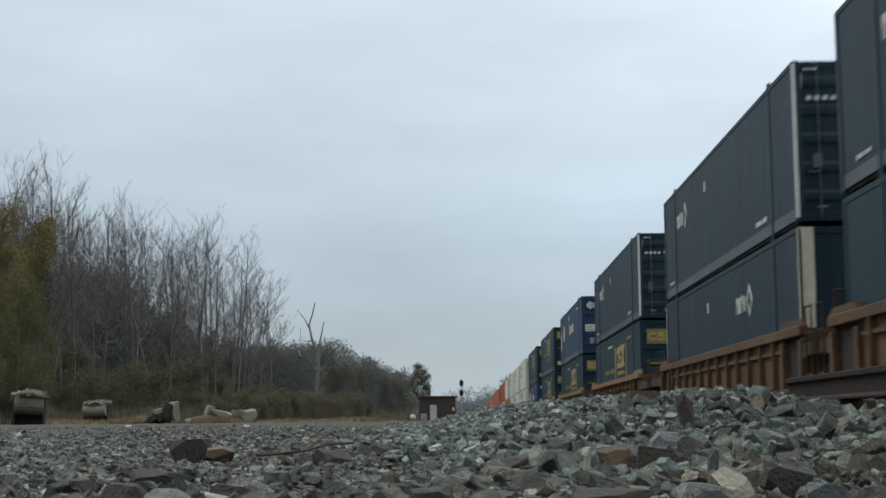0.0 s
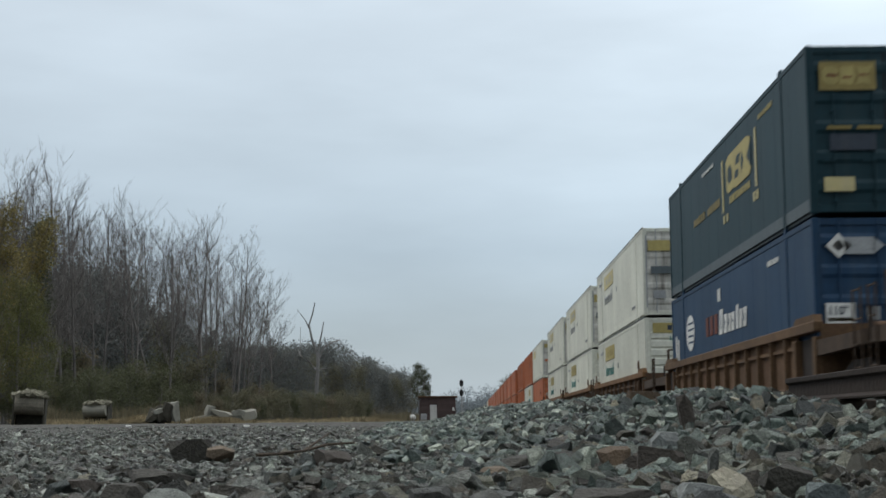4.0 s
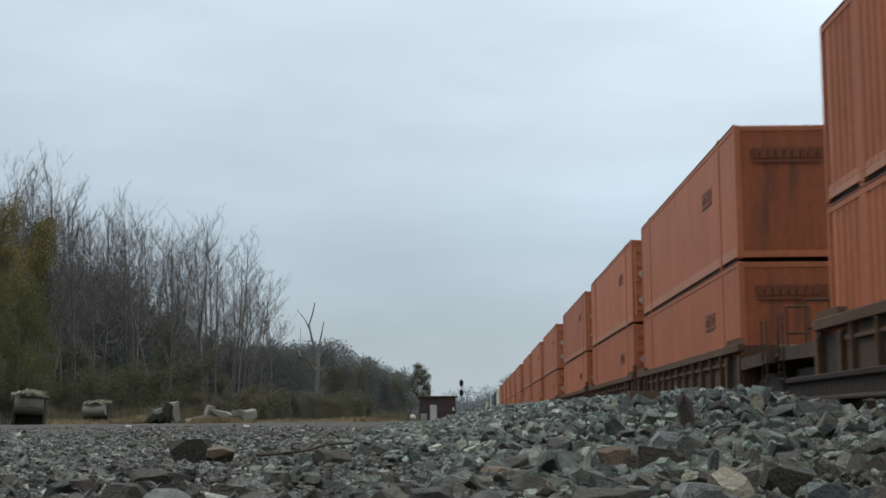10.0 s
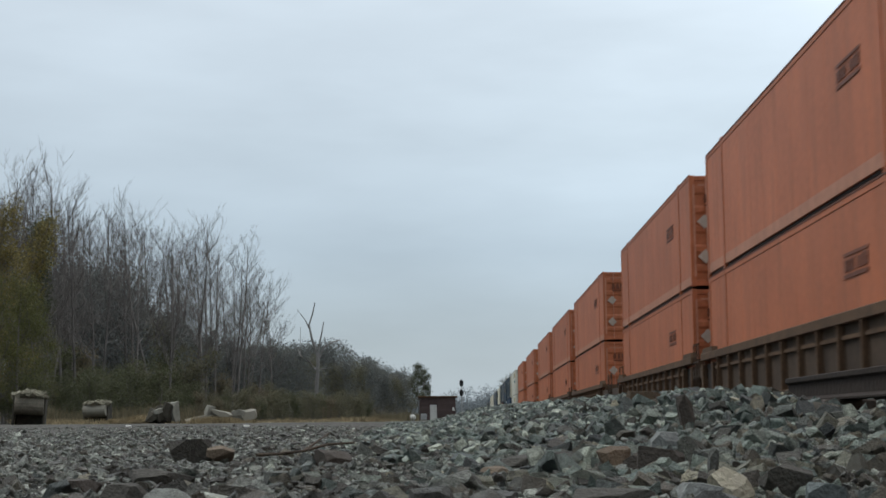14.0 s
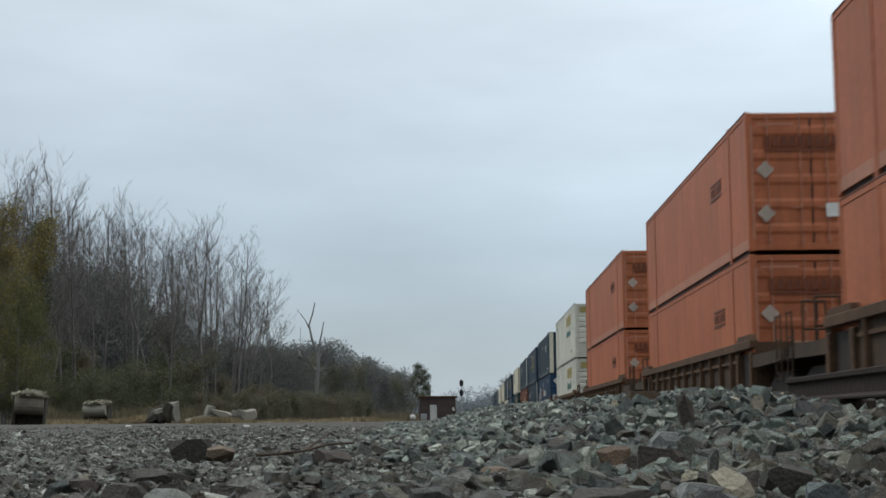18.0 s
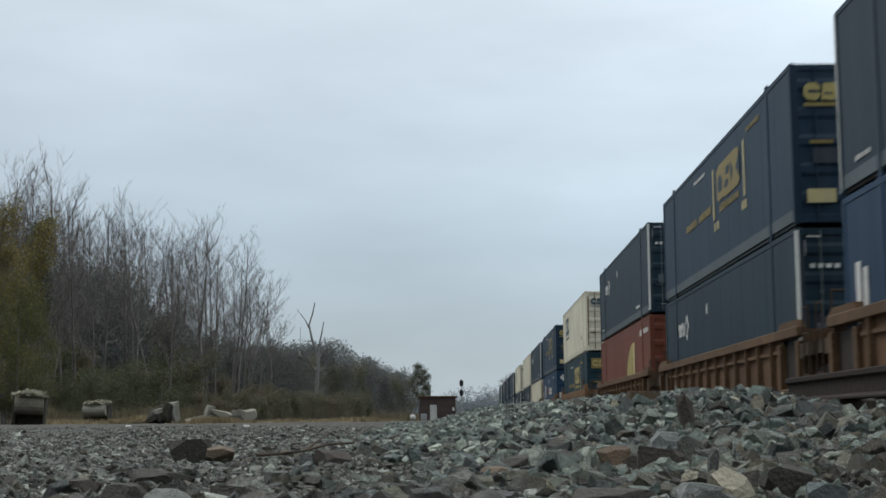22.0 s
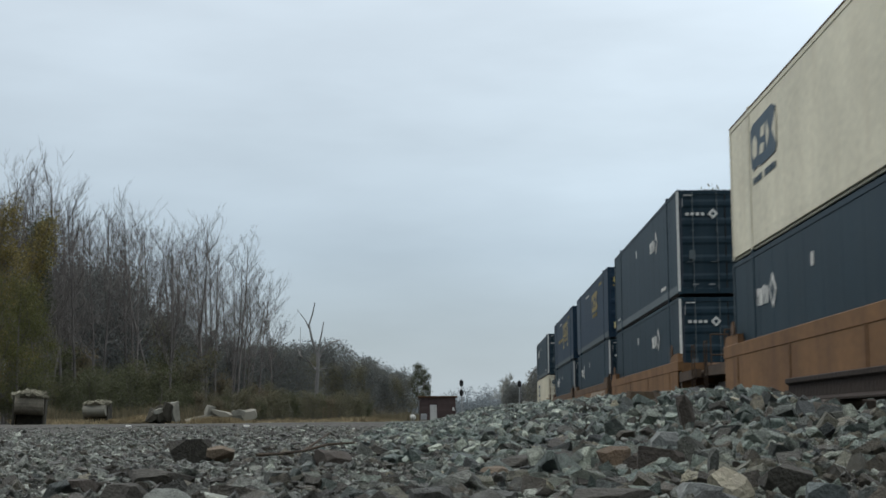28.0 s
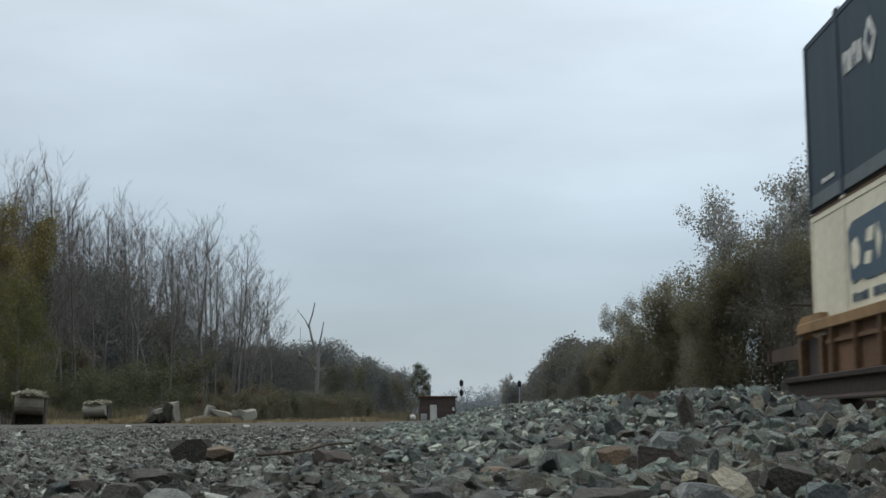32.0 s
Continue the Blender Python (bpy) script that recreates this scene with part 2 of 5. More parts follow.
# ---- ground: one sheet, with the heap of ballast beside the track ----
def smooth(a, b, v):
    s = np.clip((v - a) / (b - a), 0, 1)
    return s * s * (3 - 2 * s)


def height(x, y):
    """The ground's height: flat gravel, a heap of ballast that ends some way off, and the track bed."""
    x, y = np.asarray(x, float), np.asarray(y, float)
    rise = 0.0028 * np.clip(y - 6, 0, 32) + 0.0030 * np.clip(y - 6, 0, 32) * (1 - smooth(-2.2, -0.6, x)) + 0.0020 * np.clip(y - 38, 0, 362)
    base = -0.025 + rise * (1 - smooth(2.5, 4.5, x)) + 0.0003 * np.clip(y - 6, 0, 400) * smooth(2.5, 4.5, x)
    crest_x = 1.22 - 0.042 * np.clip(y - 7, 0, 25) + 0.12 * np.clip(6.2 - y, 0, 5)
    crest = (0.268 + 0.0045 * np.clip(y - 7, 0, 20)) * smooth(1.2, 6.3, y) * (1 - 0.62 * smooth(19, 50, y))
    left = smooth(-1.75, 0.0, x - crest_x) ** 1.25
    dip = 1 - 0.12 * smooth(0.4, 1.6, x - crest_x) * smooth(60, 20, y)
    dip *= 1 - 0.74 * smooth(1.12, 1.42, x) * smooth(9.5, 6.8, y)
    heap = crest * left * dip
    # a low spill of stone before the heap's foot, and shallow ruts over the yard
    base = base + 0.055 * np.exp(-((x + 0.25) / 0.42) ** 2 - ((y - 6.8) / 1.6) ** 2)
    base = base + 0.014 * np.sin(x * 0.83 + 0.7 * np.sin(y * 0.21)) * np.sin(y * 0.37 + 0.3 * x) * smooth(5, 9, y) * (x < 1) * (y < 60)
    return base + heap * (1 - smooth(2.2, 4.6, x)) + smooth(2.4, 5.0, x) * (0.06 - 0.0) * (x < 12) - 0.06 * smooth(9.4, 11.0, x)


def grid(xs, ys, drop=0.0):
    gx, gy = np.meshgrid(xs, ys)
    v = np.stack([gx, gy, height(gx, gy) - drop], -1).reshape(-1, 3)
    w = len(xs)
    i = (np.arange(len(ys) - 1)[:, None] * w + np.arange(w - 1)[None]).ravel()
    return v, np.stack([i, i + 1, i + w + 1, i + w], 1)


def spaced(*stops):
    out = []
    for (a, b, n) in stops:
        out += list(np.linspace(a, b, n, endpoint=False))
    return np.array(out + [stops[-1][1]])


gv, gf = grid(spaced((-2500, -60, 12), (-60, -6, 30), (-6, 6, 120), (6, 20, 28), (20, 60, 20), (60, 2500, 12)),
              spaced((-900, -10, 20), (-10, 0, 20), (0, 14, 140), (14, 60, 92), (60, 420, 60), (420, 3500, 20)))
gv[:, 2] -= 0.045 * smooth(-6, -3, gv[:, 0]) * (gv[:, 0] < 2.4) * (gv[:, 1] > 0.5) * smooth(14, 9, gv[:, 1])
ground = new("ground", raw("ground", gv, gf, "gravel", True))
tagged(ground, "grey gravel yard sloping up to a railway bed", "ground", kind="structure")


# ---- the track ----
def build_track():
    rng = random.Random(4)
    rail_outline = [(-0.075, 0), (0.075, 0), (0.075, 0.012), (0.012, 0.035), (0.010, 0.13), (0.036, 0.145), (0.036, 0.175), (0.030, 0.18),
                    (-0.030, 0.18), (-0.036, 0.175), (-0.036, 0.145), (-0.010, 0.13), (-0.012, 0.035), (-0.075, 0.012)]
    for s in (-1, 1):
        bm = fresh()
        prism(bm, [(AXIS + s * 0.7525 + a, RAIL - 0.18 + b) for a, b in rail_outline], "y", -850, 900)
        ob = new("rail", mesh("rail", bm, "rail"))
        tagged(ob, "long rusty steel rail with a worn bright head", "rail", "rails of the line")
    tie_mesh = mesh("tie", box(fresh(), -1.3, 1.3, -0.115, 0.115, -0.17, 0.0, 0.012), "tie")
    for k in range(80):
        ob = new("railway_tie", tie_mesh)
        ob.matrix_world = pose(AXIS + rng.uniform(-.02, .02), -4 + k * 0.5, RAIL - 0.182, 0, 0, rng.uniform(-1, 1))
        tagged(ob, "dark creosoted timber tie bedded in ballast", "railway tie", "ties of the line")
    # an older rail that lies along the near side, half buried
    old = new("old_rail")
    old.location = (1.52, 0, -0.01)
    tagged(old, "rusty old steel rail lying on blocks beside the ballast heap", "rail")
    bm = prism(fresh(), [(a * 0.62, 0.215 + b * 0.62) for a, b in rail_outline], "y", -1.5, 6.75)
    part("rail", bm, "old_rust", old)
    for y in (0.2, 2.6, 4.35, 5.75):
        part("block", box(fresh(), -0.10, 0.10, y - 0.07, y + 0.07, 0.02, 0.214, 0.008), "tie", old)


build_track()


# ---- containers: origin at the near lower corner of the near end; x across, y along, z up ----
LEN, WID, HGT = 16.15, 2.59, 2.83     # the lifting posts alone reach up to the box above
# bottom rails paler than the walls: sky sheen on the stepped rail, as colour
RAILS = {"slate": "band", "green": "band", "navy": "band", "blue": "band", "orange": "orange_band"}
RODS = {"orange": "orange_band", "slate": "band", "green": "green", "navy": "navy", "blue": "blue", "cream": "rust", "red": "red", "white": "rod"}


def decal(thing, mat, y0, y1, z0, z1, lean=0.0, name="marking"):
    """A painted mark on the near side, 4 mm proud."""
    bm = fresh()
    prism(bm, [(y0, z0), (y1, z0), (y1 + lean, z1), (y0 + lean, z1)], "x", -0.006, 0.004)
    part(name, bm, mat, thing)


def end_mark(thing, mat, x0, x1, z0, z1, name="marking", diamond=False):
    bm = fresh()
    o = [(x0, z0), (x1, z0), (x1, z1), (x0, z1)]
    if diamond:
        xm, zm = (x0 + x1) / 2, (z0 + z1) / 2
        o = [(xm, z0), (x1, zm), (xm, z1), (x0, zm)]
    prism(bm, o, "y", -0.036, -0.024)
    part(name, bm, mat, thing)


def letters(thing, mat, y0, y1, z0, z1, n, seed=0):
    """Print too small to read: a row of plain bars, from y1 down to y0 as it is read."""
    rng, w = random.Random(seed), (y1 - y0) / n
    bm = fresh()
    for i in range(n):
        if i == n // 2 and n > 8:
            continue
        box(bm, -0.006, 0.004, y0 + i * w + 0.12 * w, y0 + i * w + w * rng.uniform(0.65, 0.88), z0, z1 - (z1 - z0) * rng.choice((0, 0, 0.12)))
    tagged(part("lettering", bm, mat, thing), kind="stuff")


# an emblem's plain shapes: across (0 to 1, as it is read) and up (0 to 1)
SLITS = ([(.06, .36), (.13, .22), (.25, .28), (.27, .50), (.20, .70), (.09, .64)], [(.35, .24), (.50, .22), (.54, .40), (.40, .42)],
         [(.41, .56), (.56, .54), (.60, .76), (.45, .75)], [(.66, .78), (.74, .52), (.66, .24), (.63, .5)], [(1.0, .20), (.85, .5), (1.0, .80), (1.02, .5)])
PLATE = [(.02, .10), (.10, .0), (.26, .06), (.40, .0), (.94, .03), (1.0, .16), (.90, .48), (1.0, .90), (.86, 1.0), (.12, .96), (.0, .84)]


def side_emblem(thing, mat, ground, y0, y1, z0, z1):
    """A large worn emblem on the near side: one plate with plain shapes left out of it."""
    def at(o):
        return [(y1 - u * (y1 - y0), z0 + v * (z1 - z0)) for u, v in o]
    part("emblem", prism(fresh(), at(PLATE), "x", -0.006, 0.004), mat, thing)
    for o in SLITS:
        part("emblem_gap", prism(fresh(), at(o), "x", -0.010, -0.0055), ground, thing)


def end_emblem(thing, mat, ground, x0, x1, z0, z1, y=-0.036):
    """The same emblem, small, on the doors: three plain blocks with narrow slits."""
    def at(o):
        return [(x0 + u * (x1 - x0), z0 + v * (z1 - z0)) for u, v in o]
    for o in ([(0, .3), (.07, .05), (.24, 0), (.32, .2), (.32, .8), (.24, 1), (.07, .95), (0, .7)], [(.34, .05), (.60, 0), (.66, .45), (.62, 1), (.38, .95), (.36, .5)],
              [(.66, 0), (.80, .1), (.96, 0), (.90, .5), (1, 1), (.82, .9), (.68, 1), (.74, .5)]):
        part("emblem", prism(fresh(), at(o), "y", y - 0.006, y), mat, thing)
    for o in ([(.09, .44), (.30, .40), (.30, .56), (.09, .58)], [(.40, .34), (.56, .32), (.57, .42), (.41, .44)], [(.74, .46), (.90, .44), (.90, .54), (.74, .56)]):
        part("emblem_gap", prism(fresh(), at(o), "y", y - 0.010, y - 0.0055), ground, thing)


def word(thing, mat, text, size, where, end=False, wide=1.0):
    """Readable print, raised 4 mm, on the near side or on the end that faces the camera."""
    cu = bpy.data.curves.new("word", "FONT")
    cu.body, cu.size, cu.extrude, cu.offset, cu.resolution_u = text, size, 0.003, 0.012 * size, 2
    tmp = new("word", cu)
    me = bpy.data.meshes.new_from_object(tmp)
    bpy.data.objects.remove(tmp)
    way = Matrix(((1, 0, 0), (0, 0, -1), (0, 1, 0))) if end else Matrix(((0, 0, -1), (-1, 0, 0), (0, 1, 0)))
    me.transform(Matrix.Translation(where) @ way.to_4x4() @ Matrix.Diagonal((wide, 1, 1, 1)))
    me.materials.clear()
    me.materials.append(M[mat])
    tagged(part("lettering", me, mat, thing), kind="stuff")


def shell(name, colour, label, wall="smooth", end="doors", edge=None, post=None, ridges=False, door_paint=None):
    """The box itself: sides, roof, rails, posts, castings and the end that faces the camera."""
    t = new(name)
    tagged(t, label, "shipping container", "containers of the train")
    edge, post = edge or colour, post or colour
    for x0, x1, side in ((0.0, 0.05, 0), (WID - 0.05, WID, 1)):
        bm = fresh()
        if wall == "ribbed":
            pitch, pts = 0.34, []
            k = int((LEN - 0.3) / pitch)
            for i in range(k):
                y = 0.15 + i * pitch
                pts += [(0.035, y), (0.035, y + 0.13), (0.0, y + 0.18), (0.0, y + 0.29)]
            outline = [(x if not side else WID - x, y) for x, y in [(0.035, 0.1)] + pts + [(0.035, LEN - 0.1), (0.06, LEN - 0.1), (0.06, 0.1)]]
            prism(bm, outline, "z", 0.17, HGT - 0.10)
        else:
            # flat sheets that meet in narrow seams
            k, pts = 13, []
            for i in range(k):
                a, b = 0.12 + i * (LEN - 0.24) / k, 0.12 + (i + 1) * (LEN - 0.24) / k
                pts += [(0.0125, a + 0.002), (0.010, a + 0.010), (0.010, b - 0.010), (0.0125, b - 0.002)]
            outline = [(x if not side else WID - x, y) for x, y in pts + [(0.05, LEN - 0.12), (0.05, 0.12)]]
            prism(bm, outline, "z", 0.17, HGT - 0.10)
        part("side_panel", bm, colour, t)
        # top and bottom rails; the bottom one steps in between the lifting posts
        part("top_rail", box(fresh(), x0 - 0.002, x1 + 0.002, 0.1, LEN - 0.1, HGT - 0.10, HGT - 0.004, 0.006), edge, t)
        bm = fresh()
        i = 0.008
        box(bm, x0 + (i if not side else 0), x1 - (i if side else 0), 0.12, LEN - 0.12, 0.05, 0.27, 0.006)
        part("bottom_rail", bm, RAILS.get(colour, edge), t)
        # inset strip; on orange and slate its dark iron paints the gap's shadow
        part("under_rail", box(fresh(), 0.05 if not side else WID - 0.09, 0.09 if not side else WID - 0.05, 0.12, LEN - 0.12, 0.0, 0.05), "iron" if colour in ("orange", "slate") else RAILS.get(colour, edge), t)
        for y in (2.01, LEN - 2.01):
            part("lifting_post", box(fresh(), x0 - (0.006 if not side else 0), x1 + (0.006 if side else 0), y - 0.09, y + 0.09, 0.0, 2.898, 0.006), edge, t)
    if colour in ("white", "orange", "cream"):
        part("roof_edge", box(fresh(), -0.010, 0.03, 0.05, LEN - 0.05, HGT - 0.004, HGT + 0.022), {"white": "ink", "orange": "umber", "cream": "rust"}[colour], t)
    part("roof", box(fresh(), 0.04, WID - 0.04, 0.08, LEN - 0.08, HGT - 0.06, HGT - 0.012), colour, t)
    part("floor", box(fresh(), 0.05, WID - 0.05, 0.1, LEN - 0.1, 0.04, 0.16), "iron", t)
    for y0, y1 in ((0.0, 0.12), (LEN - 0.12, LEN)):
        for x0, x1 in ((-0.006, 0.12), (WID - 0.12, WID + 0.006)):
            part("corner_post", box(fresh(), x0, x1, y0 - 0.004, y1 + 0.004, 0.0, HGT, 0.012), edge, t)
            if y0 == 0 and post != edge:
                part("edge_strip", box(fresh(), -0.010 if x0 < 1 else WID - 0.05, 0.05 if x0 < 1 else WID + 0.010, -0.012, 0.05, 0.08, HGT - 0.05), post, t, "pale painted door edge")
        part("end_beam", box(fresh(), 0.11, WID - 0.11, y0 + 0.01, y1 - 0.01, HGT - 0.13, HGT - 0.01, 0.006), edge, t)
        part("end_sill", box(fresh(), 0.11, WID - 0.11, y0 + 0.01, y1 - 0.01, 0.02, 0.16, 0.006), edge, t)
    part("front_wall", box(fresh(), 0.11, WID - 0.11, LEN - 0.09, LEN - 0.05, 0.16, HGT - 0.13), colour, t)
    if end == "doors":
        for x0, x1 in ((0.115, WID / 2 - 0.006), (WID / 2 + 0.006, WID - 0.115)):
            o = [(0.07, 0.165), (0.03, 0.165)]
            for k in range(5):
                z = 0.33 + k * 0.50
                o += [(0.03, z), (0.004, z + 0.07), (0.004, z + 0.17), (0.03, z + 0.24)]
            bm = prism(fresh(), o + [(0.03, HGT - 0.135), (0.07, HGT - 0.135)], "x", x0, x1)
            door = part("door", bm, door_paint or colour, t)
            for x in (x0 + 0.30, x1 - 0.22):
                bm = rod(fresh(), (x, -0.010, 0.08), (x, -0.010, HGT - 0.05), 0.015)
                for z in (0.2, 0.9, 1.7, 2.5):
                    box(bm, x - 0.03, x + 0.03, -0.022, 0.03, z, z + 0.045)
                box(bm, x - 0.2, x, -0.03, -0.016, 0.86, 0.885)
                part("lock_rod", bm, RODS.get(colour, "rod"), door, "upright steel lock rod")
            part("gasket", box(fresh(), x1 - 0.012 if x0 < 1 else x0, x1 if x0 < 1 else x0 + 0.012, 0.018, 0.03, 0.17, HGT - 0.14), "rubber", door)
            xa = 0.075 if x0 < 1 else WID - 0.125
            bm = box(fresh(), xa, xa + 0.05, -0.012, 0.006, 0.25, HGT - 0.25)
            part("hinge_strip", bm, RODS.get(colour, "rod") if colour != "slate" else "ink", door)
    else:
        part("end_wall", box(fresh(), 0.10, WID - 0.10, 0.02, 0.07, 0.16, HGT - 0.13, 0.01), "orange_grime" if colour == "orange" else colour, t)
        if ridges:
            for k in range(6):
                z = 0.75 + k * 0.28
                part("ridge", prism(fresh(), [(0.02, z), (-0.012, z + 0.03), (-0.012, z + 0.20), (0.02, z + 0.23)], "x", 0.2, WID - 0.2), colour, t)
    return t


def slate_box(logo, end="doors"):
    t = shell("shipping_container", "slate", "dark slate shipping container with white emblem and white-edged doors" if end == "doors" else
              "dark slate shipping container with a cream front corner and white emblem", "smooth", end, "slate", "pale" if end == "doors" else "cream")
    y = logo
    # four small letter-sized bars and a hollow diamond
    for k, (a, w, h) in enumerate(((1.30, 0.16, 0.34), (1.02, 0.20, 0.32), (0.76, 0.16, 0.36), (0.50, 0.14, 0.32))):
        decal(t, "pale", y + a, y + a + w, 1.74, 1.74 + h, 0.0, "letter_shape")
        if k % 2:
            continue
        part("letter_gap", box(fresh(), -0.010, -0.006, y + a + 0.32 * w, y + a + 0.66 * w, 1.74 + (0.1 if k % 2 else 0.0), 1.74 + h * (0.7 if k % 2 else 0.55)), "slate", t)
    bm = prism(fresh(), [(y - 0.24, 1.93), (y + 0.06, 1.60), (y + 0.36, 1.93), (y + 0.06, 2.26)], "x", -0.006, 0.004)
    part("emblem", bm, "pale", t)
    part("emblem_centre", prism(fresh(), [(y - 0.13, 1.93), (y + 0.06, 1.72), (y + 0.25, 1.93), (y + 0.06, 2.14)], "x", -0.010, -0.006), "slate", t)
    part("edge_strip", box(fresh(), -0.011, 0.03, LEN - 0.035, LEN + 0.012, 0.03, HGT - 0.04), "band" if end == "doors" else "pale", t, "pale painted far edge")
    letters(t, "pale", 2.45, 3.5, 0.36, 0.46, 5, 2)
    letters(t, "pale", LEN - 1.6, LEN - 0.8, 0.36, 0.44, 4, 3)
    decal(t, "pale", 9.2, 9.36, 2.05, 2.28)
    if end == "doors":
        for k in range(4):
            end_mark(t, "pale", 0.22 + k * 0.14, 0.31 + k * 0.14, 2.125, 2.20)
        end_mark(t, "pale", 0.82, 1.10, 2.03, 2.31, "emblem", True)
        part("emblem_centre", prism(fresh(), [(0.96, 2.11), (1.02, 2.17), (0.96, 2.23), (0.90, 2.17)], "y", -0.040, -0.036), "slate", t)
        end_mark(t, "pale", 0.18, 0.42, 2.66, 2.685)
        end_mark(t, "rod", 0.135, 0.155, 2.34, 2.60)
        end_mark(t, "band", 0.30, 0.46, 0.94, 1.18, "placard")
        end_mark(t, "rod", 0.35, 0.52, 0.25, 0.275)
        end_mark(t, "rod", 0.80, 0.97, 0.25, 0.275)
    else:
        part("front_edge", box(fresh(), -0.007, 0.26, -0.012, 0.0, 0.02, HGT - 0.02, 0.004), "cream", t, "faded cream front corner sheet")
        for k in range(5):
            end_mark(t, "pale", 0.95 + k * 0.15, 1.06 + k * 0.15, 2.05, 2.17)
        end_mark(t, "pale", 1.74, 2.0, 1.98, 2.24, "emblem", True)
    return t


def emblem_box(colour, plain=False):
    t = shell("shipping_container", colour, "dark %s shipping container with a large yellow side emblem" % ("green" if colour == "green" else "navy blue"))
    gold = "yellow" if colour == "green" else "amber"
    if plain:
        decal(t, "faded_navy", LEN - 1.88, LEN - 0.14, 0.30, HGT - 0.12, 0.0, "faded_panel")
    else:
        for y in (4.30, 7.9):
            decal(t, "faded", y - 0.07, y + 0.07, 1.18, 2.34)
    side_emblem(t, gold, colour, 4.75, 7.45, 1.50, 2.34)
    letters(t, gold, 4.9, 7.2, 1.26, 1.42, 7, 5)
    if not plain:
        letters(t, "amber", 8.3, 12.0, 1.40, 1.58, 11, 6)
    letters(t, gold, 2.7, 4.0, 2.42, 2.52, 6, 7)
    letters(t, "pale", 9.0, 10.6, 2.42, 2.50, 8, 8)
    if colour == "green":
        end_mark(t, "amber", 0.20, 1.14, 2.06, 2.54, "sign")
        end_emblem(t, "yellow", "umber", 0.25, 1.09, 2.15, 2.47)
    else:
        end_emblem(t, "yellow", "navy", 0.22, 1.12, 2.16, 2.48, -0.030)
        end_mark(t, "amber", 0.22, 1.14, 2.06, 2.12)
    for x in (0.30, 0.80):
        end_mark(t, "amber", x, x + 0.40, 1.40, 1.46)
    if not plain:
        for y in (4.15, 4.45, 7.35, 7.75):
            decal(t, "faded", y, y + 0.16, 0.92, 1.10)
    end_mark(t, "faded", 0.22, 0.72, 0.36, 0.60, "placard")
    end_mark(t, "ink", 0.34, 1.1, 1.05, 1.32, "placard")
    return t


def blue_box():
    t = shell("shipping_container", "blue", "blue shipping container with white lettering and pale diamond placards")
    for k, (y, w, z) in enumerate(((8.45, 0.42, 2.0), (7.95, 0.34, 1.86), (7.5, 0.28, 1.84), (7.1, 0.30, 1.84), (6.65, 0.22, 1.95), (6.25, 0.26, 1.84), (5.75, 0.36, 1.84))):
        decal(t, "pale", y, y + w, 1.45, z, -0.10, "letter_shape")
        if k not in (4, 5):
            part("letter_gap", box(fresh(), -0.010, -0.006, y + 0.36 * w, y + 0.60 * w - 0.04, 1.56, z - 0.12), "blue", t)
    letters(t, "red", 9.0, 10.8, 1.5, 1.95, 3, 10)
    decal(t, "pale", 8.6, 8.95, 2.2, 2.48)
    bm = fresh()
    prism(bm, [(13.0 + 0.62 * math.cos(a), 1.75 + 0.45 * math.sin(a)) for a in [math.pi * i / 10 for i in range(20)]], "x", -0.006, 0.004)
    part("emblem", bm, "pale", t)
    for k in range(4):
        part("emblem_stripe", box(fresh(), -0.010, -0.006, 12.5, 13.3, 1.48 + k * 0.16, 1.53 + k * 0.16), "blue", t)
    letters(t, "pale", 14.9, 15.6, 0.9, 1.8, 2, 11)
    letters(t, "pale", 2.6, 3.6, 2.40, 2.5, 5, 12)
    end_mark(t, "pale", 0.20, 0.62, 2.15, 2.57, "placard", True)
    end_mark(t, "ink", 0.31, 0.51, 2.26, 2.46, "placard_centre", True)
    end_mark(t, "rod", 0.5, 1.0, 2.22, 2.5, "placard")
    end_mark(t, "pale", 0.16, 0.64, 1.08, 1.42, "placard")
    word(t, "ink", '110"', 0.20, (0.19, -0.040, 1.23), True, 0.9)
    end_mark(t, "amber", 0.19, 0.61, 1.12, 1.18)
    part("placard_point", prism(fresh(), [(0.98, 2.22), (1.16, 2.36), (0.98, 2.5)], "y", -0.036, -0.024), "rod", t)
    end_mark(t, "rod", 0.82, 1.04, 1.14, 1.36, "placard")
    end_mark(t, "rod", 0.38, 0.58, 0.48, 0.76, "placard")
    return t


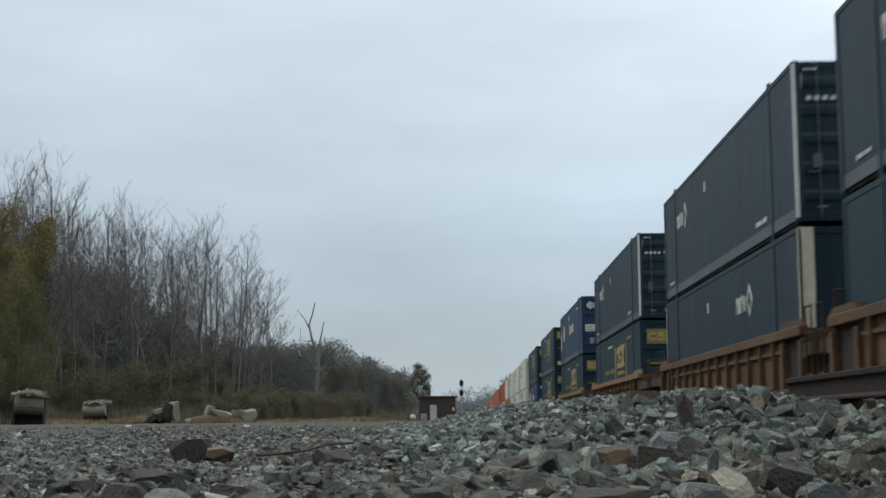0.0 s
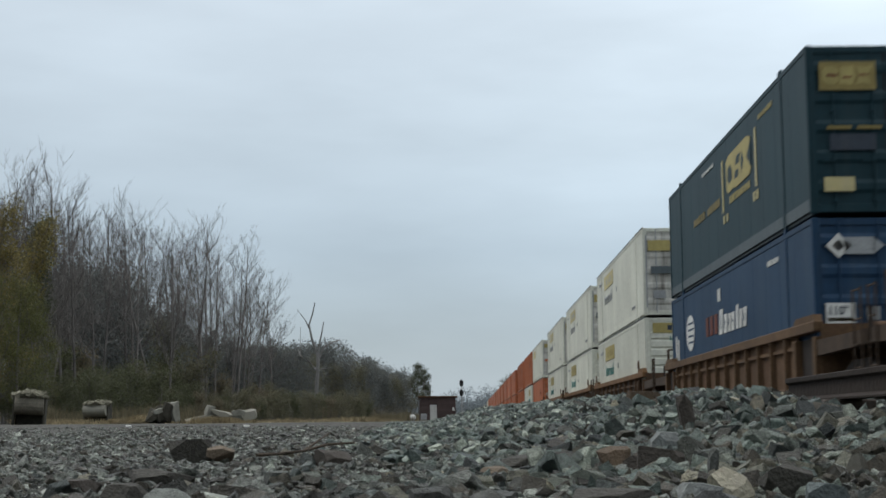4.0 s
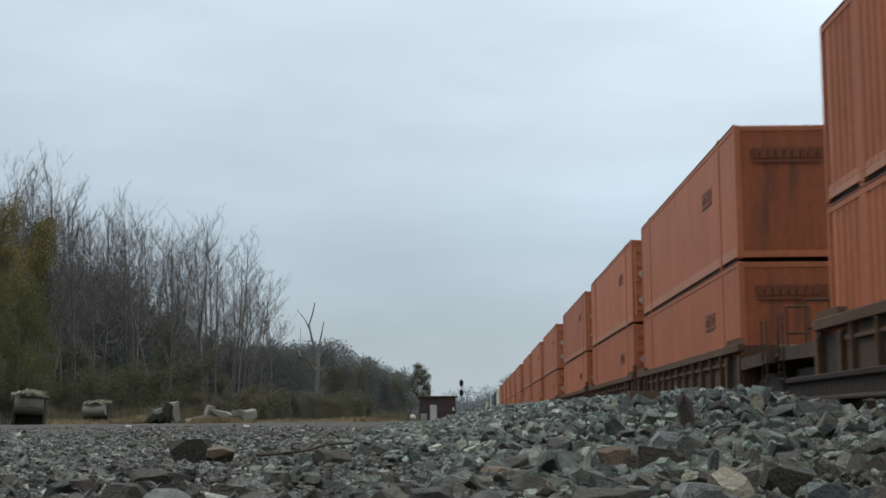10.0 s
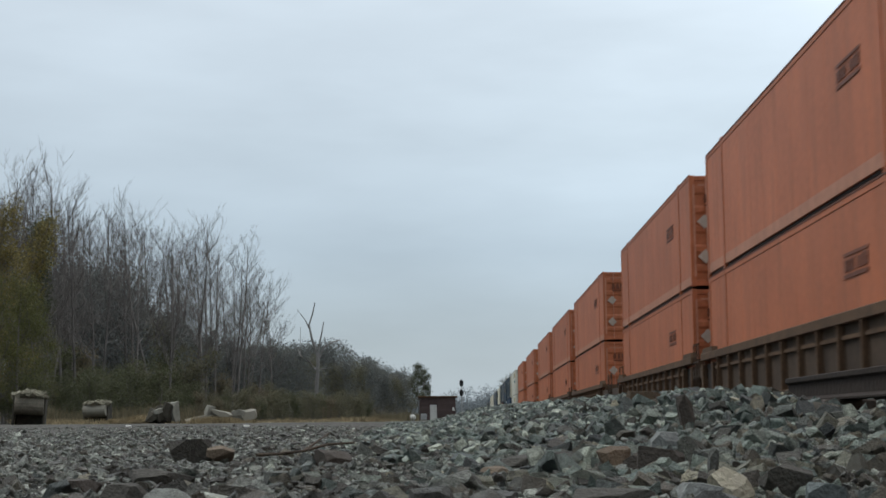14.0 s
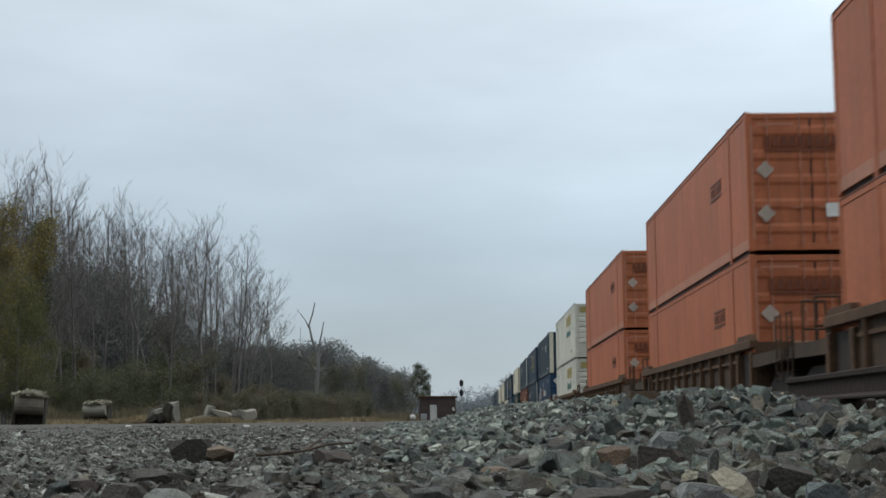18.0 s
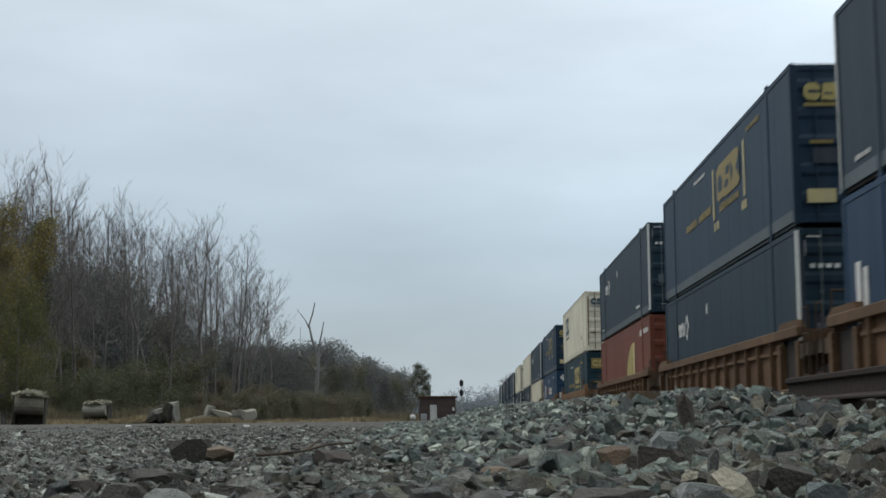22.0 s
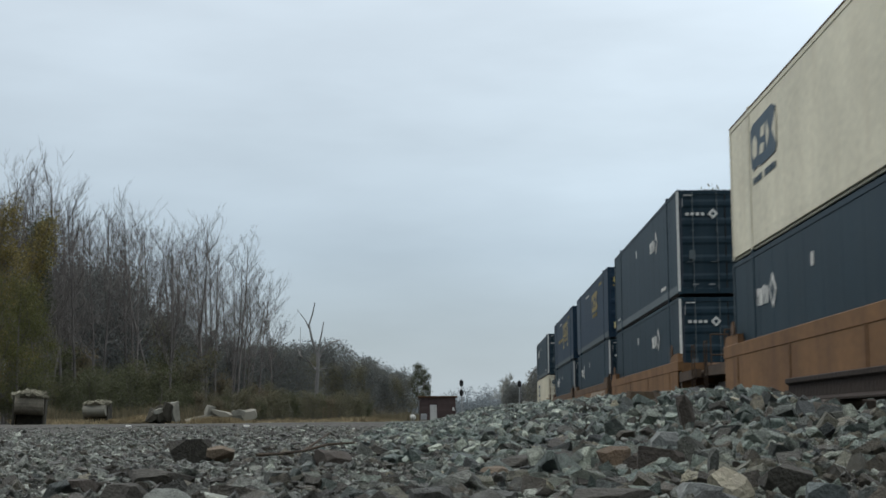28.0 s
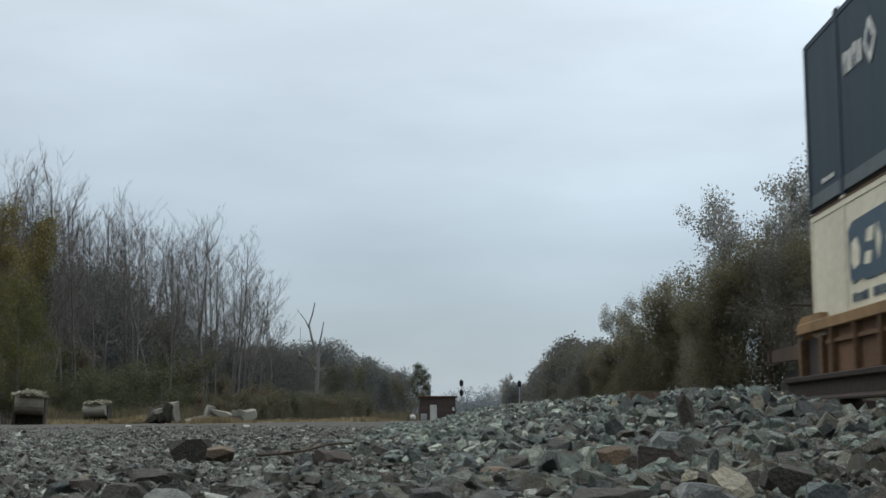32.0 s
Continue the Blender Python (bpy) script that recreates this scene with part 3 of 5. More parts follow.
def white_box(end="wall", logo=3.1, bright=True, printed=True):
    t = shell("shipping_container", "white", "white shipping container with a yellow panel and green lettering" if printed else "white shipping container with a faded yellow panel and stained doors", "smooth", end, "white", None, end == "wall", "dirty_white")
    decal(t, "yellow" if bright and printed else "faded", logo, logo + 3.5, 1.98, 2.52, 0.0, "name_panel")
    if printed:
        letters(t, "amber" if bright else "rod", logo + 0.5, logo + 3.0, 2.12, 2.38, 6, 13)
        word(t, "teal" if bright else "rod", "Intermodal", 0.62, (-0.004, logo + 3.42, 1.38), False, 1.12)
    for y in (logo - 1.2, logo - 1.35):
        decal(t, "rod", y, y + 0.07, 1.55, 1.72)
    letters(t, "rod", 2.4, 3.4, 0.42, 0.52, 6, 15)
    letters(t, "rod", 13.9, 15.2, 2.3, 2.42, 6, 16)
    if end == "wall":
        end_mark(t, "yellow", 0.25, WID - 0.25, 2.34, 2.66, "name_panel")
        bm = fresh()
        for k in range(6):
            box(bm, 0.72 + k * 0.19, 0.86 + k * 0.19, -0.040, -0.034, 2.43, 2.58)
        tagged(part("lettering", bm, "ink", t), kind="stuff")
        word(t, "teal", "Intermodal", 0.22, (0.78, -0.028, 2.10), True, 1.0)
    elif not bright:
        end_mark(t, "yellow", 0.16, 1.12, 2.08, 2.42, "name_panel")
        end_mark(t, "band", 0.24, 0.98, 1.34, 1.58, "placard")
        end_mark(t, "rod", 0.3, 0.7, 0.55, 0.8, "placard")
    else:
        end_mark(t, "yellow", 0.14, WID - 0.14, 2.24, 2.52, "name_panel")
        bm = fresh()
        for k in range(7):
            box(bm, 0.62 + k * 0.2, 0.76 + k * 0.2, -0.040, -0.034, 2.30, 2.46)
        tagged(part("lettering", bm, "ink", t), kind="stuff")
        end_mark(t, "orange", 0.18, 0.55, 1.2, 1.38, "placard")
    return t


def orange_box(wall="smooth", end="doors"):
    t = shell("shipping_container", "orange", "orange shipping container with %s sides and a small dark panel" % ("ribbed" if wall == "ribbed" else "flat"), wall, end)
    decal(t, "umber", 3.0, 4.3, 1.95, 2.0)
    letters(t, "umber", 3.0, 4.3, 1.72, 1.92, 9, 17)
    decal(t, "umber", 3.0, 4.3, 1.62, 1.68)
    for k in range(9):
        end_mark(t, "umber", 0.36 + k * 0.17, 0.48 + k * 0.17, 2.12, 2.34)
    end_mark(t, "umber", 0.36, 1.86, 2.03, 2.08)
    if end == "wall":
        return t
    end_mark(t, "placard", 0.17, 0.54, 1.46, 1.83, "placard", True)
    end_mark(t, "placard", 0.17, 0.54, 0.57, 0.94, "placard", True)
    end_mark(t, "orange_band", 0.20, 0.95, 2.56, 2.60)
    end_mark(t, "pale", 1.55, 1.8, 0.68, 0.96, "placard")
    return t


def cream_box(emblem=True):
    t = shell("shipping_container", "cream", "cream shipping container with %s" % ("a dark blue side emblem and rusty doors" if emblem else "plain stained sides"))
    if emblem:
        side_emblem(t, "blue_print", "cream", 11.6, 13.9, 1.50, 2.46)
        letters(t, "blue_print", 11.7, 13.8, 1.24, 1.37, 10, 18)
        end_emblem(t, "blue_print", "cream", 0.24, 1.02, 2.20, 2.50, -0.026)
        end_mark(t, "rod", 0.24, 1.0, 2.08, 2.13)
        letters(t, "ink", 3.0, 3.2, 0.7, 0.95, 1, 19)
    return t


def red_box():
    t = shell("shipping_container", "red", "brick-red shipping container with a worn yellow emblem")
    decal(t, "faded", 4.2, 4.7, 1.05, 2.2, 0.0, "emblem")
    part("emblem", prism(fresh(), [(4.8, 1.05), (6.6, 1.05), (6.3, 1.6), (5.4, 2.1), (4.8, 2.2)], "x", -0.006, 0.004), "yellow", t)
    decal(t, "pale", 2.2, 2.6, 2.3, 2.5)
    letters(t, "pale", 0.5, 1.7, 2.35, 2.5, 6, 20)
    return t


# ---- well cars: origin on the rail head under the near end of the load; x across from the near face of the load ----
def well_car(style, colour, chord, label, marks="", near_end=1.4, far_end=1.4):
    t = new("well_car")
    tagged(t, label, "railway car", "well cars of the train")
    near, far = -0.17, WID + 0.17
    a, b = -0.55, LEN + 0.55
    top = 1.46
    for s, x in ((0, near), (1, far)):
        o = 1 if not s else -1
        bm = fresh()
        # top chord: a box that drops towards the ends
        box(bm, min(x, x + o * 0.16), max(x, x + o * 0.16), a, b, top - (0.17 if style == "ribbed" else 0.26), top, 0.012)
        part("top_chord", bm, chord, t)
        if style == "ribbed" and not s:
            part("inner_rail", box(fresh(), near + 0.05, near + 0.11, a + 1.7, b - 1.7, top - 0.40, top - 0.34), colour, t)
        part("bottom_chord", box(fresh(), min(x + o * .02, x + o * 0.16), max(x + o * .02, x + o * 0.16), a + 0.3, b - 0.3, 0.22, 0.42, 0.012), colour, t)
        off = 0.10 if style == "ribbed" else 0.012
        # on dark ribbed cars the recess's shade is in the sheet's colour
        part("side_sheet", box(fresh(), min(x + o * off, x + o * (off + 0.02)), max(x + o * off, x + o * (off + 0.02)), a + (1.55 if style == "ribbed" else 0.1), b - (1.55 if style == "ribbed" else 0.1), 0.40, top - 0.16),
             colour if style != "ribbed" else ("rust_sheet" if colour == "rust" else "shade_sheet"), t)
        if style == "ribbed":
            st = mesh("stake", prism(fresh(), [(0.0, -0.035), (0.10, -0.05), (0.10, 0.05), (0.0, 0.035)], "z", 0.40, top - 0.17), colour)
            if not s:
                n = {"rustrust": 12, "rusttan": 7, "dark_rusttan": 9}.get(colour + chord, 11)
                for k in range(n):
                    ob = part("stake", st, colour, t)
                    ob.location = (near, a + 2.2 + k * (b - a - 4.4) / (n - 1), 0)
            # added dark sheet that stands for the shade inside the open end bay
            for y0, y1 in ((a + 0.1, a + 1.5), (b - 1.5, b - 0.1)) if not s else ():
                part("bay_sheet", box(fresh(), min(x + o * 0.135, x + o * 0.155), max(x + o * 0.135, x + o * 0.155), y0, y1, 0.40, top - 0.25), "iron", t)
            # open last bay at each end, backed by dark sheet, between two heavy posts
            for y in (a + 0.12, a + 1.5, b - 1.5, b - 0.12) if not s else ():
                part("end_post", box(fresh(), min(x + o * 0.01, x + o * 0.14), max(x + o * 0.01, x + o * 0.14), y - 0.09, y + 0.09, 0.30, top - 0.25, 0.01), colour, t)
        else:
            for k in range(4):
                y = 1.0 + k * 4.7
                part("seam_strip", box(fresh(), x - 0.008 if not s else x - 0.004, x + 0.004 if not s else x + 0.008, y, y + 0.09, 0.40, top - 0.25), colour, t)
        # raised corner guides at both ends of the well
        for y0, y1 in ((a + 0.05, a + 1.55), (b - 1.55, b - 0.05)):
            up = 0.11 if style == "ribbed" else 0.20
            bm = prism(fresh(), [(y0, top), (y1, top), (y1 - 0.22, top + up), (y0 + 0.06, top + up)], "x", min(x + o * .02, x + o * 0.15), max(x + o * .02, x + o * 0.15))
            part("corner_guide", bm, chord, t)
            # a rounded gusset that steers the box into the well
            if chord != "tan":
                continue
            yg = y1 - 0.42 if y0 < 5 else y0 + 0.42
            o8 = [(yg - 0.20, top + up), (yg + 0.20, top + up), (yg + 0.18, top + up + 0.14), (yg + 0.07, top + up + 0.27), (yg - 0.07, top + up + 0.27), (yg - 0.18, top + up + 0.14)]
            part("gusset", prism(fresh(), o8, "x", min(x - o * .005, x + o * 0.03), max(x - o * .005, x + o * 0.03)), "dark_rust", t)
    if marks == "number":
        bm = fresh()
        for k in range(12):
            if k != 4:
                box(bm, near - 0.006, near + 0.02, 4.3 + k * 0.22, 4.45 + k * 0.22, 0.48, 0.68)
        tagged(part("lettering", bm, "spray", t), kind="stuff")
    if marks == "sprayed":
        # faded sprayed shapes, too worn to read
        rng = random.Random(9)
        part("sprayed_panel", prism(fresh(), [(0.5, 0.46), (6.9, 0.46), (7.4, 1.0), (6.2, 1.18), (3.0, 1.14), (0.4, 1.16)], "x", near - 0.005, near + 0.02), "spray", t)
        for k in range(4):
            y = 0.9 + k * 1.5
            o = [(y, 0.52), (y + 0.25, 0.5), (y + 0.45, 0.8), (y + 0.75, 0.55), (y + 0.85, 1.0), (y + 0.5, 1.1), (y + 0.1, 0.98)]
            part("sprayed_stroke", prism(fresh(), [(a + rng.uniform(-.06, .06), b + rng.uniform(-.03, .03)) for a, b in o], "x", near - 0.009, near - 0.004), "brown" if k % 2 else "tan", t)
        part("stencil", box(fresh(), near - 0.006, near + 0.02, 9.2, 10.6, 0.5, 0.64), "faded", t)
    part("well_floor", box(fresh(), 0.0, WID, 0.0, LEN, 0.27, 0.352), "iron", t)
    for y0, y1, d in ((a - near_end, a, -1), (b, b + far_end, 1)):
        n = y1 - y0
        # end fittings wear the shaded brown: the gloom between cars, painted on
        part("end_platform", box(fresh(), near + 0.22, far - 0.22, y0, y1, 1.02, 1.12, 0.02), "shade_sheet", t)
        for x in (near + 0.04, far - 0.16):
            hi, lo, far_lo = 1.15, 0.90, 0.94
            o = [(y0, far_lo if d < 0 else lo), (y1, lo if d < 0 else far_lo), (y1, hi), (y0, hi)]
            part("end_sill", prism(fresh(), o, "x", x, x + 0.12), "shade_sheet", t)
        bm = fresh()
        yl = y0 + 0.12 if d < 0 else y1 - 0.12
        for y in (yl - 0.02, yl + 0.38 * -d):
            rod(bm, (near + 0.02, y, 0.55), (near + 0.02, y, 1.75), 0.016, n=6)
        for z in (0.62, 0.95, 1.3, 1.72):
            rod(bm, (near + 0.02, yl - 0.02, z), (near + 0.02, yl + 0.38 * -d, z), 0.013, n=6)
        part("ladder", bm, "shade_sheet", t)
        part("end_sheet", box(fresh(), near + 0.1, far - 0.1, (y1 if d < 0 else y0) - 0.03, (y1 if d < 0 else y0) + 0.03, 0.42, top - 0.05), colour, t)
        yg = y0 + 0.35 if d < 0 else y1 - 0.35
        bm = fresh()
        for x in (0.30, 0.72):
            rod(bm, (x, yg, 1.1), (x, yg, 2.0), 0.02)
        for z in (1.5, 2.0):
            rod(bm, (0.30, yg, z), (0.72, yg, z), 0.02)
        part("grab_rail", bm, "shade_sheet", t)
        part("brake_housing", box(fresh(), 0.95, 1.5, min(yg, yg - d * 0.4), max(yg, yg - d * 0.4), 1.12, 1.62, 0.04), "shade_sheet", t)
        yc = (y0 + y1) / 2
        part("brake_cylinder", rod(fresh(), (1.75, yc - 0.28, 1.27), (1.75, yc + 0.28, 1.27), 0.13, n=12), "iron", t)
        part("air_tank", rod(fresh(), (0.35, yc, 1.24), (0.9, yc, 1.24), 0.11, n=12), "dark_rust", t)
        for x, h in ((0.3, 0.46),):
            part("valve_post", rod(fresh(), (x, yc + d * 0.2, 1.1), (x, yc + d * 0.2, 1.1 + h), 0.035, 0.028, 7), "iron", t)
        part("coupler_beam", box(fresh(), WID / 2 - 0.16, WID / 2 + 0.16, y0 - 0.6 if d < 0 else y1 - 0.1, y0 + 0.1 if d < 0 else y1 + 0.6, 0.68, 0.95, 0.02), "iron", t)
    # one bogie at each end
    for yc in (a - (0.9 if near_end < 2 else near_end - 1.2), b + (0.9 if far_end < 2 else far_end - 1.2)):
        bog = part("bogie", box(fresh(), 0.45, WID - 0.45, yc - 0.18, yc + 0.18, 0.42, 0.80, 0.03), "iron", t)
        for x in (0.12, WID - 0.34):
            bm = prism(fresh(), [(yc - 1.1, 0.42), (yc - 0.9, 0.30), (yc + 0.9, 0.30), (yc + 1.1, 0.42), (yc + 1.1, 0.58), (yc + 0.45, 0.78), (yc - 0.45, 0.78), (yc - 1.1, 0.58)],
                       "x", x, x + 0.22)
            part("side_frame", bm, "iron", bog)
        for y in (yc - 0.86, yc + 0.86):
            bm = rod(fresh(), (0.3, y, 0.42), (WID - 0.3, y, 0.42), 0.08, n=10)
            part("axle", bm, "iron", bog)
            for x in (WID / 2 - 0.7525, WID / 2 + 0.7525):
                bm = rod(fresh(), (x - 0.065, y, 0.42), (x + 0.065, y, 0.42), 0.42, n=28)
                part("wheel", bm, "tread", bog)
    return t


# ---- the train: seconds at which each load's near end draws level with the camera, car, lower and upper container ----
KINDS = {
    "U": lambda: slate_box(4.3), "V": lambda: slate_box(12.3), "F": lambda: slate_box(4.3, "wall"),
    "G": lambda: emblem_box("green"), "N": lambda: emblem_box("navy"), "P": lambda: emblem_box("navy", True), "S": blue_box,
    "W": white_box, "E": lambda: white_box("doors", 9.5, False), "L": lambda: white_box("wall", 9.5), "D": lambda: white_box("doors", 11.0, True, False), "O": orange_box, "R": lambda: orange_box("ribbed", "wall"), "Q": lambda: orange_box("smooth", "wall"),
    "C": cream_box, "K": lambda: cream_box(False), "B": red_box,
}
CARS = {
    "r": ("ribbed", "rust", "rust", "rusty brown ribbed well car carrying two stacked containers"),
    "d": ("ribbed", "dark_rust", "dark_rust", "dark brown ribbed well car carrying two stacked containers"),
    "t": ("ribbed", "rust", "ochre", "brown ribbed well car with a faded tan top rail"),
    "c": ("ribbed", "dark_rust", "tan", "dark ribbed well car with a faded tan top rail"),
    "s": ("flat", "tan", "tan", "faded orange-brown flat-sided well car under containers"),
    "b": ("flat", "brown", "brown", "brown flat-sided well car with pale stencilled lettering", "number"),
    "g": ("flat", "tan", "brown", "flat-sided brown well car covered in faded spray paint", "sprayed"),
}
TRAIN = ((0.22, "r", "G", "V"), (1.043, "r", "F", "V"), (2.013, "t", "G", "V"), (3.024, "t", "G", "S"), (4.013, "t", "G", "G"), (5.00, "r", "S", "G"),
         (5.96, "c", "L", "E"), (6.798, "c", "L", "E"), (7.629, "c", "L", "E"), (8.632, "d", "O", "D"), (9.433, "d", "W", "R"), (10.26, "d", "R", "R"),
         (11.275, "d", "Q", "Q"), (12.09, "d", "O", "O"), (12.918, "d", "O", "O"), (13.88, "d", "O", "O"), (14.735, "d", "O", "O"), (15.54, "d", "O", "O"),
         (16.54, "d", "O", "O"), (17.39, "d", "O", "O"), (18.23, "d", "O", "O"), (19.222, "d", "O", "O"), (20.22, "d", "O", "O"), (21.216, "d", "W", "W"),
         (22.222, "r", "S", "F"), (23.051, "r", "V", "N"), (23.904, "r", "B", "V"), (24.915, "s", "G", "C"), (25.914, "b", "S", "N"), (26.763, "b", "K", "V"),
         (27.55, "s", "F", "K"), (28.603, "s", "V", "C"), (29.636, "s", "U", "U"), (30.456, "g", "V", "P"), (31.28, "g", "V", "N"), (32.308, "t", "C", "V"))


def build_train():
    made, moving = {}, []

    def one(key, build):
        if key not in made:
            made[key] = build()
            return made[key]
        return copy_thing(made[key], pose(0, 0, 0))

    for i, (when, car, low, high) in enumerate(TRAIN):
        # units of one articulated car stand close; couplers part the others
        ends = []
        for j in (i - 1, i + 1):
            gap = abs(TRAIN[j][0] - when) * SPEED - LEN if 0 <= j < len(TRAIN) else 7.0
            ends.append(0.85 if gap < 4.4 else 2.75)
        moving.append((one((car, *ends), lambda: well_car(*CARS[car], near_end=ends[0], far_end=ends[1])), when, RAIL))
        moving += [(one(k, KINDS[k]), when, z) for k, z in ((low, FLOOR), (high, MID))]
    return moving


moving = build_train()


def motions():
    for thing, when, z in moving:
        walk(thing, [(t, pose(SIDE, SPEED * (when - t), z)) for t in (0, 8, 16, 24, 32)])


# ---- crushed stone ----
def stone_material(name, per_object, palette):
    """Broken rock: each stone takes one of several tones, with grain, dust and darker cleavage."""
    m = bpy.data.materials.new(name)
    m.use_nodes = True
    n, l = m.node_tree.nodes, m.node_tree.links
    b = n["Principled BSDF"]
    b.inputs["Roughness"].default_value, b.inputs["Specular IOR Level"].default_value = 0.62, 0.4
    rnd = n.new("ShaderNodeObjectInfo").outputs["Random"] if per_object else n.new("ShaderNodeNewGeometry").outputs["Random Per Island"]
    ramp = n.new("ShaderNodeValToRGB")
    ramp.color_ramp.interpolation = "LINEAR"
    while len(ramp.color_ramp.elements) < len(palette):
        ramp.color_ramp.elements.new(0.5)
    for e, (p, c) in zip(ramp.color_ramp.elements, palette):
        e.position, e.color = p, (*c, 1)
    l.new(rnd, ramp.inputs[0])
    co = n.new("ShaderNodeTexCoord")
    big, small = n.new("ShaderNodeTexNoise"), n.new("ShaderNodeTexNoise")
    for t, s in ((big, 55.0), (small, 260.0)):
        t.inputs["Scale"].default_value, t.inputs["Detail"].default_value, t.inputs["Roughness"].default_value = s, 6, 0.6
        l.new(co.outputs["Object"], t.inputs["Vector"])
    add = n.new("ShaderNodeMath")
    add.operation = "ADD"
    l.new(big.outputs[0], add.inputs[0])
    l.new(small.outputs[0], add.inputs[1])
    rng = n.new("ShaderNodeMapRange")
    for k, v in (("From Min", 0.72), ("From Max", 1.28), ("To Min", 0.30), ("To Max", 1.85)):
        rng.inputs[k].default_value = v
    l.new(add.outputs[0], rng.inputs[0])
    sc = n.new("ShaderNodeVectorMath")
    sc.operation = "SCALE"
    l.new(ramp.outputs[0], sc.inputs[0])
    l.new(rng.outputs[0], sc.inputs["Scale"])
    l.new(sc.outputs[0], b.inputs["Base Color"])
    bp = n.new("ShaderNodeBump")
    bp.inputs["Strength"].default_value, bp.inputs["Distance"].default_value = 0.9, 0.013
    l.new(add.outputs[0], bp.inputs["Height"])
    l.new(bp.outputs[0], b.inputs["Normal"])
    M[name] = m


BALLAST = ((0.0, (0.014, 0.015, 0.014)), (0.12, (0.057, 0.073, 0.064)), (0.26, (0.099, 0.132, 0.112)), (0.36, (0.025, 0.030, 0.030)), (0.48, (0.161, 0.194, 0.164)),
           (0.58, (0.028, 0.024, 0.015)), (0.66, (0.072, 0.093, 0.079)), (0.78, (0.245, 0.284, 0.235)), (0.86, (0.017, 0.018, 0.014)), (0.94, (0.367, 0.404, 0.324)),
           (1.0, (0.048, 0.060, 0.053)))
YARD = ((0.0, (0.029, 0.029, 0.023)), (0.2, (0.074, 0.076, 0.066)), (0.4, (0.137, 0.151, 0.127)), (0.52, (0.066, 0.057, 0.039)), (0.66, (0.041, 0.037, 0.030)),
        (0.82, (0.185, 0.199, 0.172)), (0.92, (0.304, 0.324, 0.271)), (1.0, (0.047, 0.044, 0.038)))
stone_material("ballast_stone", False, BALLAST)
stone_material("ballast_piece", True, BALLAST)
stone_material("yard_stone", False, YARD)
BROWN = ((0.0, (0.022, 0.020, 0.013)), (0.2, (0.066, 0.056, 0.038)), (0.38, (0.033, 0.028, 0.020)), (0.5, (0.101, 0.092, 0.061)), (0.62, (0.044, 0.037, 0.024)),
         (0.78, (0.122, 0.122, 0.086)), (0.88, (0.054, 0.046, 0.032)), (0.96, (0.242, 0.222, 0.150)), (1.0, (0.036, 0.032, 0.022)))
stone_material("brown_stone", False, BROWN)
stone_material("brown_piece", True, BROWN)


def broken(rng, shape, cuts, keep=(0.58, 0.82), ragged=(0.70, 1.15)):
    """A block cut down along random planes, so that flat faces meet in sharp edges."""
    bm = fresh()
    bmesh.ops.create_cube(bm, size=2)
    for v in bm.verts:
        v.co = Vector((v.co[i] * shape[i] * rng.uniform(*ragged) for i in range(3)))
    for _ in range(cuts):
        d = Vector((rng.gauss(0, 1), rng.gauss(0, 1), rng.gauss(0, 1))).normalized()
        far = max(v.co.dot(d) for v in bm.verts)
        made = bmesh.ops.bisect_plane(bm, geom=bm.verts[:] + bm.edges[:] + bm.faces[:], plane_co=d * far * rng.uniform(*keep), plane_no=d, clear_outer=True)
        bmesh.ops.contextual_create(bm, geom=[e for e in made["geom_cut"] if isinstance(e, bmesh.types.BMEdge)])
    pts = [v.co.copy() for v in bm.verts]
    bm.free()
    bm = fresh()
    for p in pts:
        bm.verts.new(p)
    bmesh.ops.convex_hull(bm, input=bm.verts[:])
    bmesh.ops.delete(bm, geom=[v for v in bm.verts if not v.link_faces], context="VERTS")
    return bm


def stone_shapes(n, cuts, seed):
    rng, out = random.Random(seed), []
    for _ in range(n):
        bm = broken(rng, (1.15, rng.uniform(0.55, 0.95), rng.uniform(0.26, 0.58)), cuts + 5)
        bmesh.ops.triangulate(bm, faces=bm.faces[:])
        bm.verts.index_update()
        out.append((np.array([v.co[:] for v in bm.verts]), np.array([[v.index for v in f.verts] for f in bm.faces])))
        bm.free()
    return out


def turns(rng, n, tilt):
    """Random turns: any way about the vertical, tilted by about so many degrees."""
    a, b, c = rng.uniform(0, 2 * np.pi, n), rng.normal(0, np.radians(tilt), n), rng.normal(0, np.radians(tilt), n)
    ca, sa, cb, sb, cc, sc = np.cos(a), np.sin(a), np.cos(b), np.sin(b), np.cos(c), np.sin(c)
    o, z = np.ones(n), np.zeros(n)
    mz = np.array([[ca, -sa, z], [sa, ca, z], [z, z, o]]).transpose(2, 0, 1)
    mx = np.array([[o, z, z], [z, cb, -sb], [z, sb, cb]]).transpose(2, 0, 1)
    my = np.array([[cc, z, sc], [z, o, z], [-sc, z, cc]]).transpose(2, 0, 1)
    return mx @ my @ mz


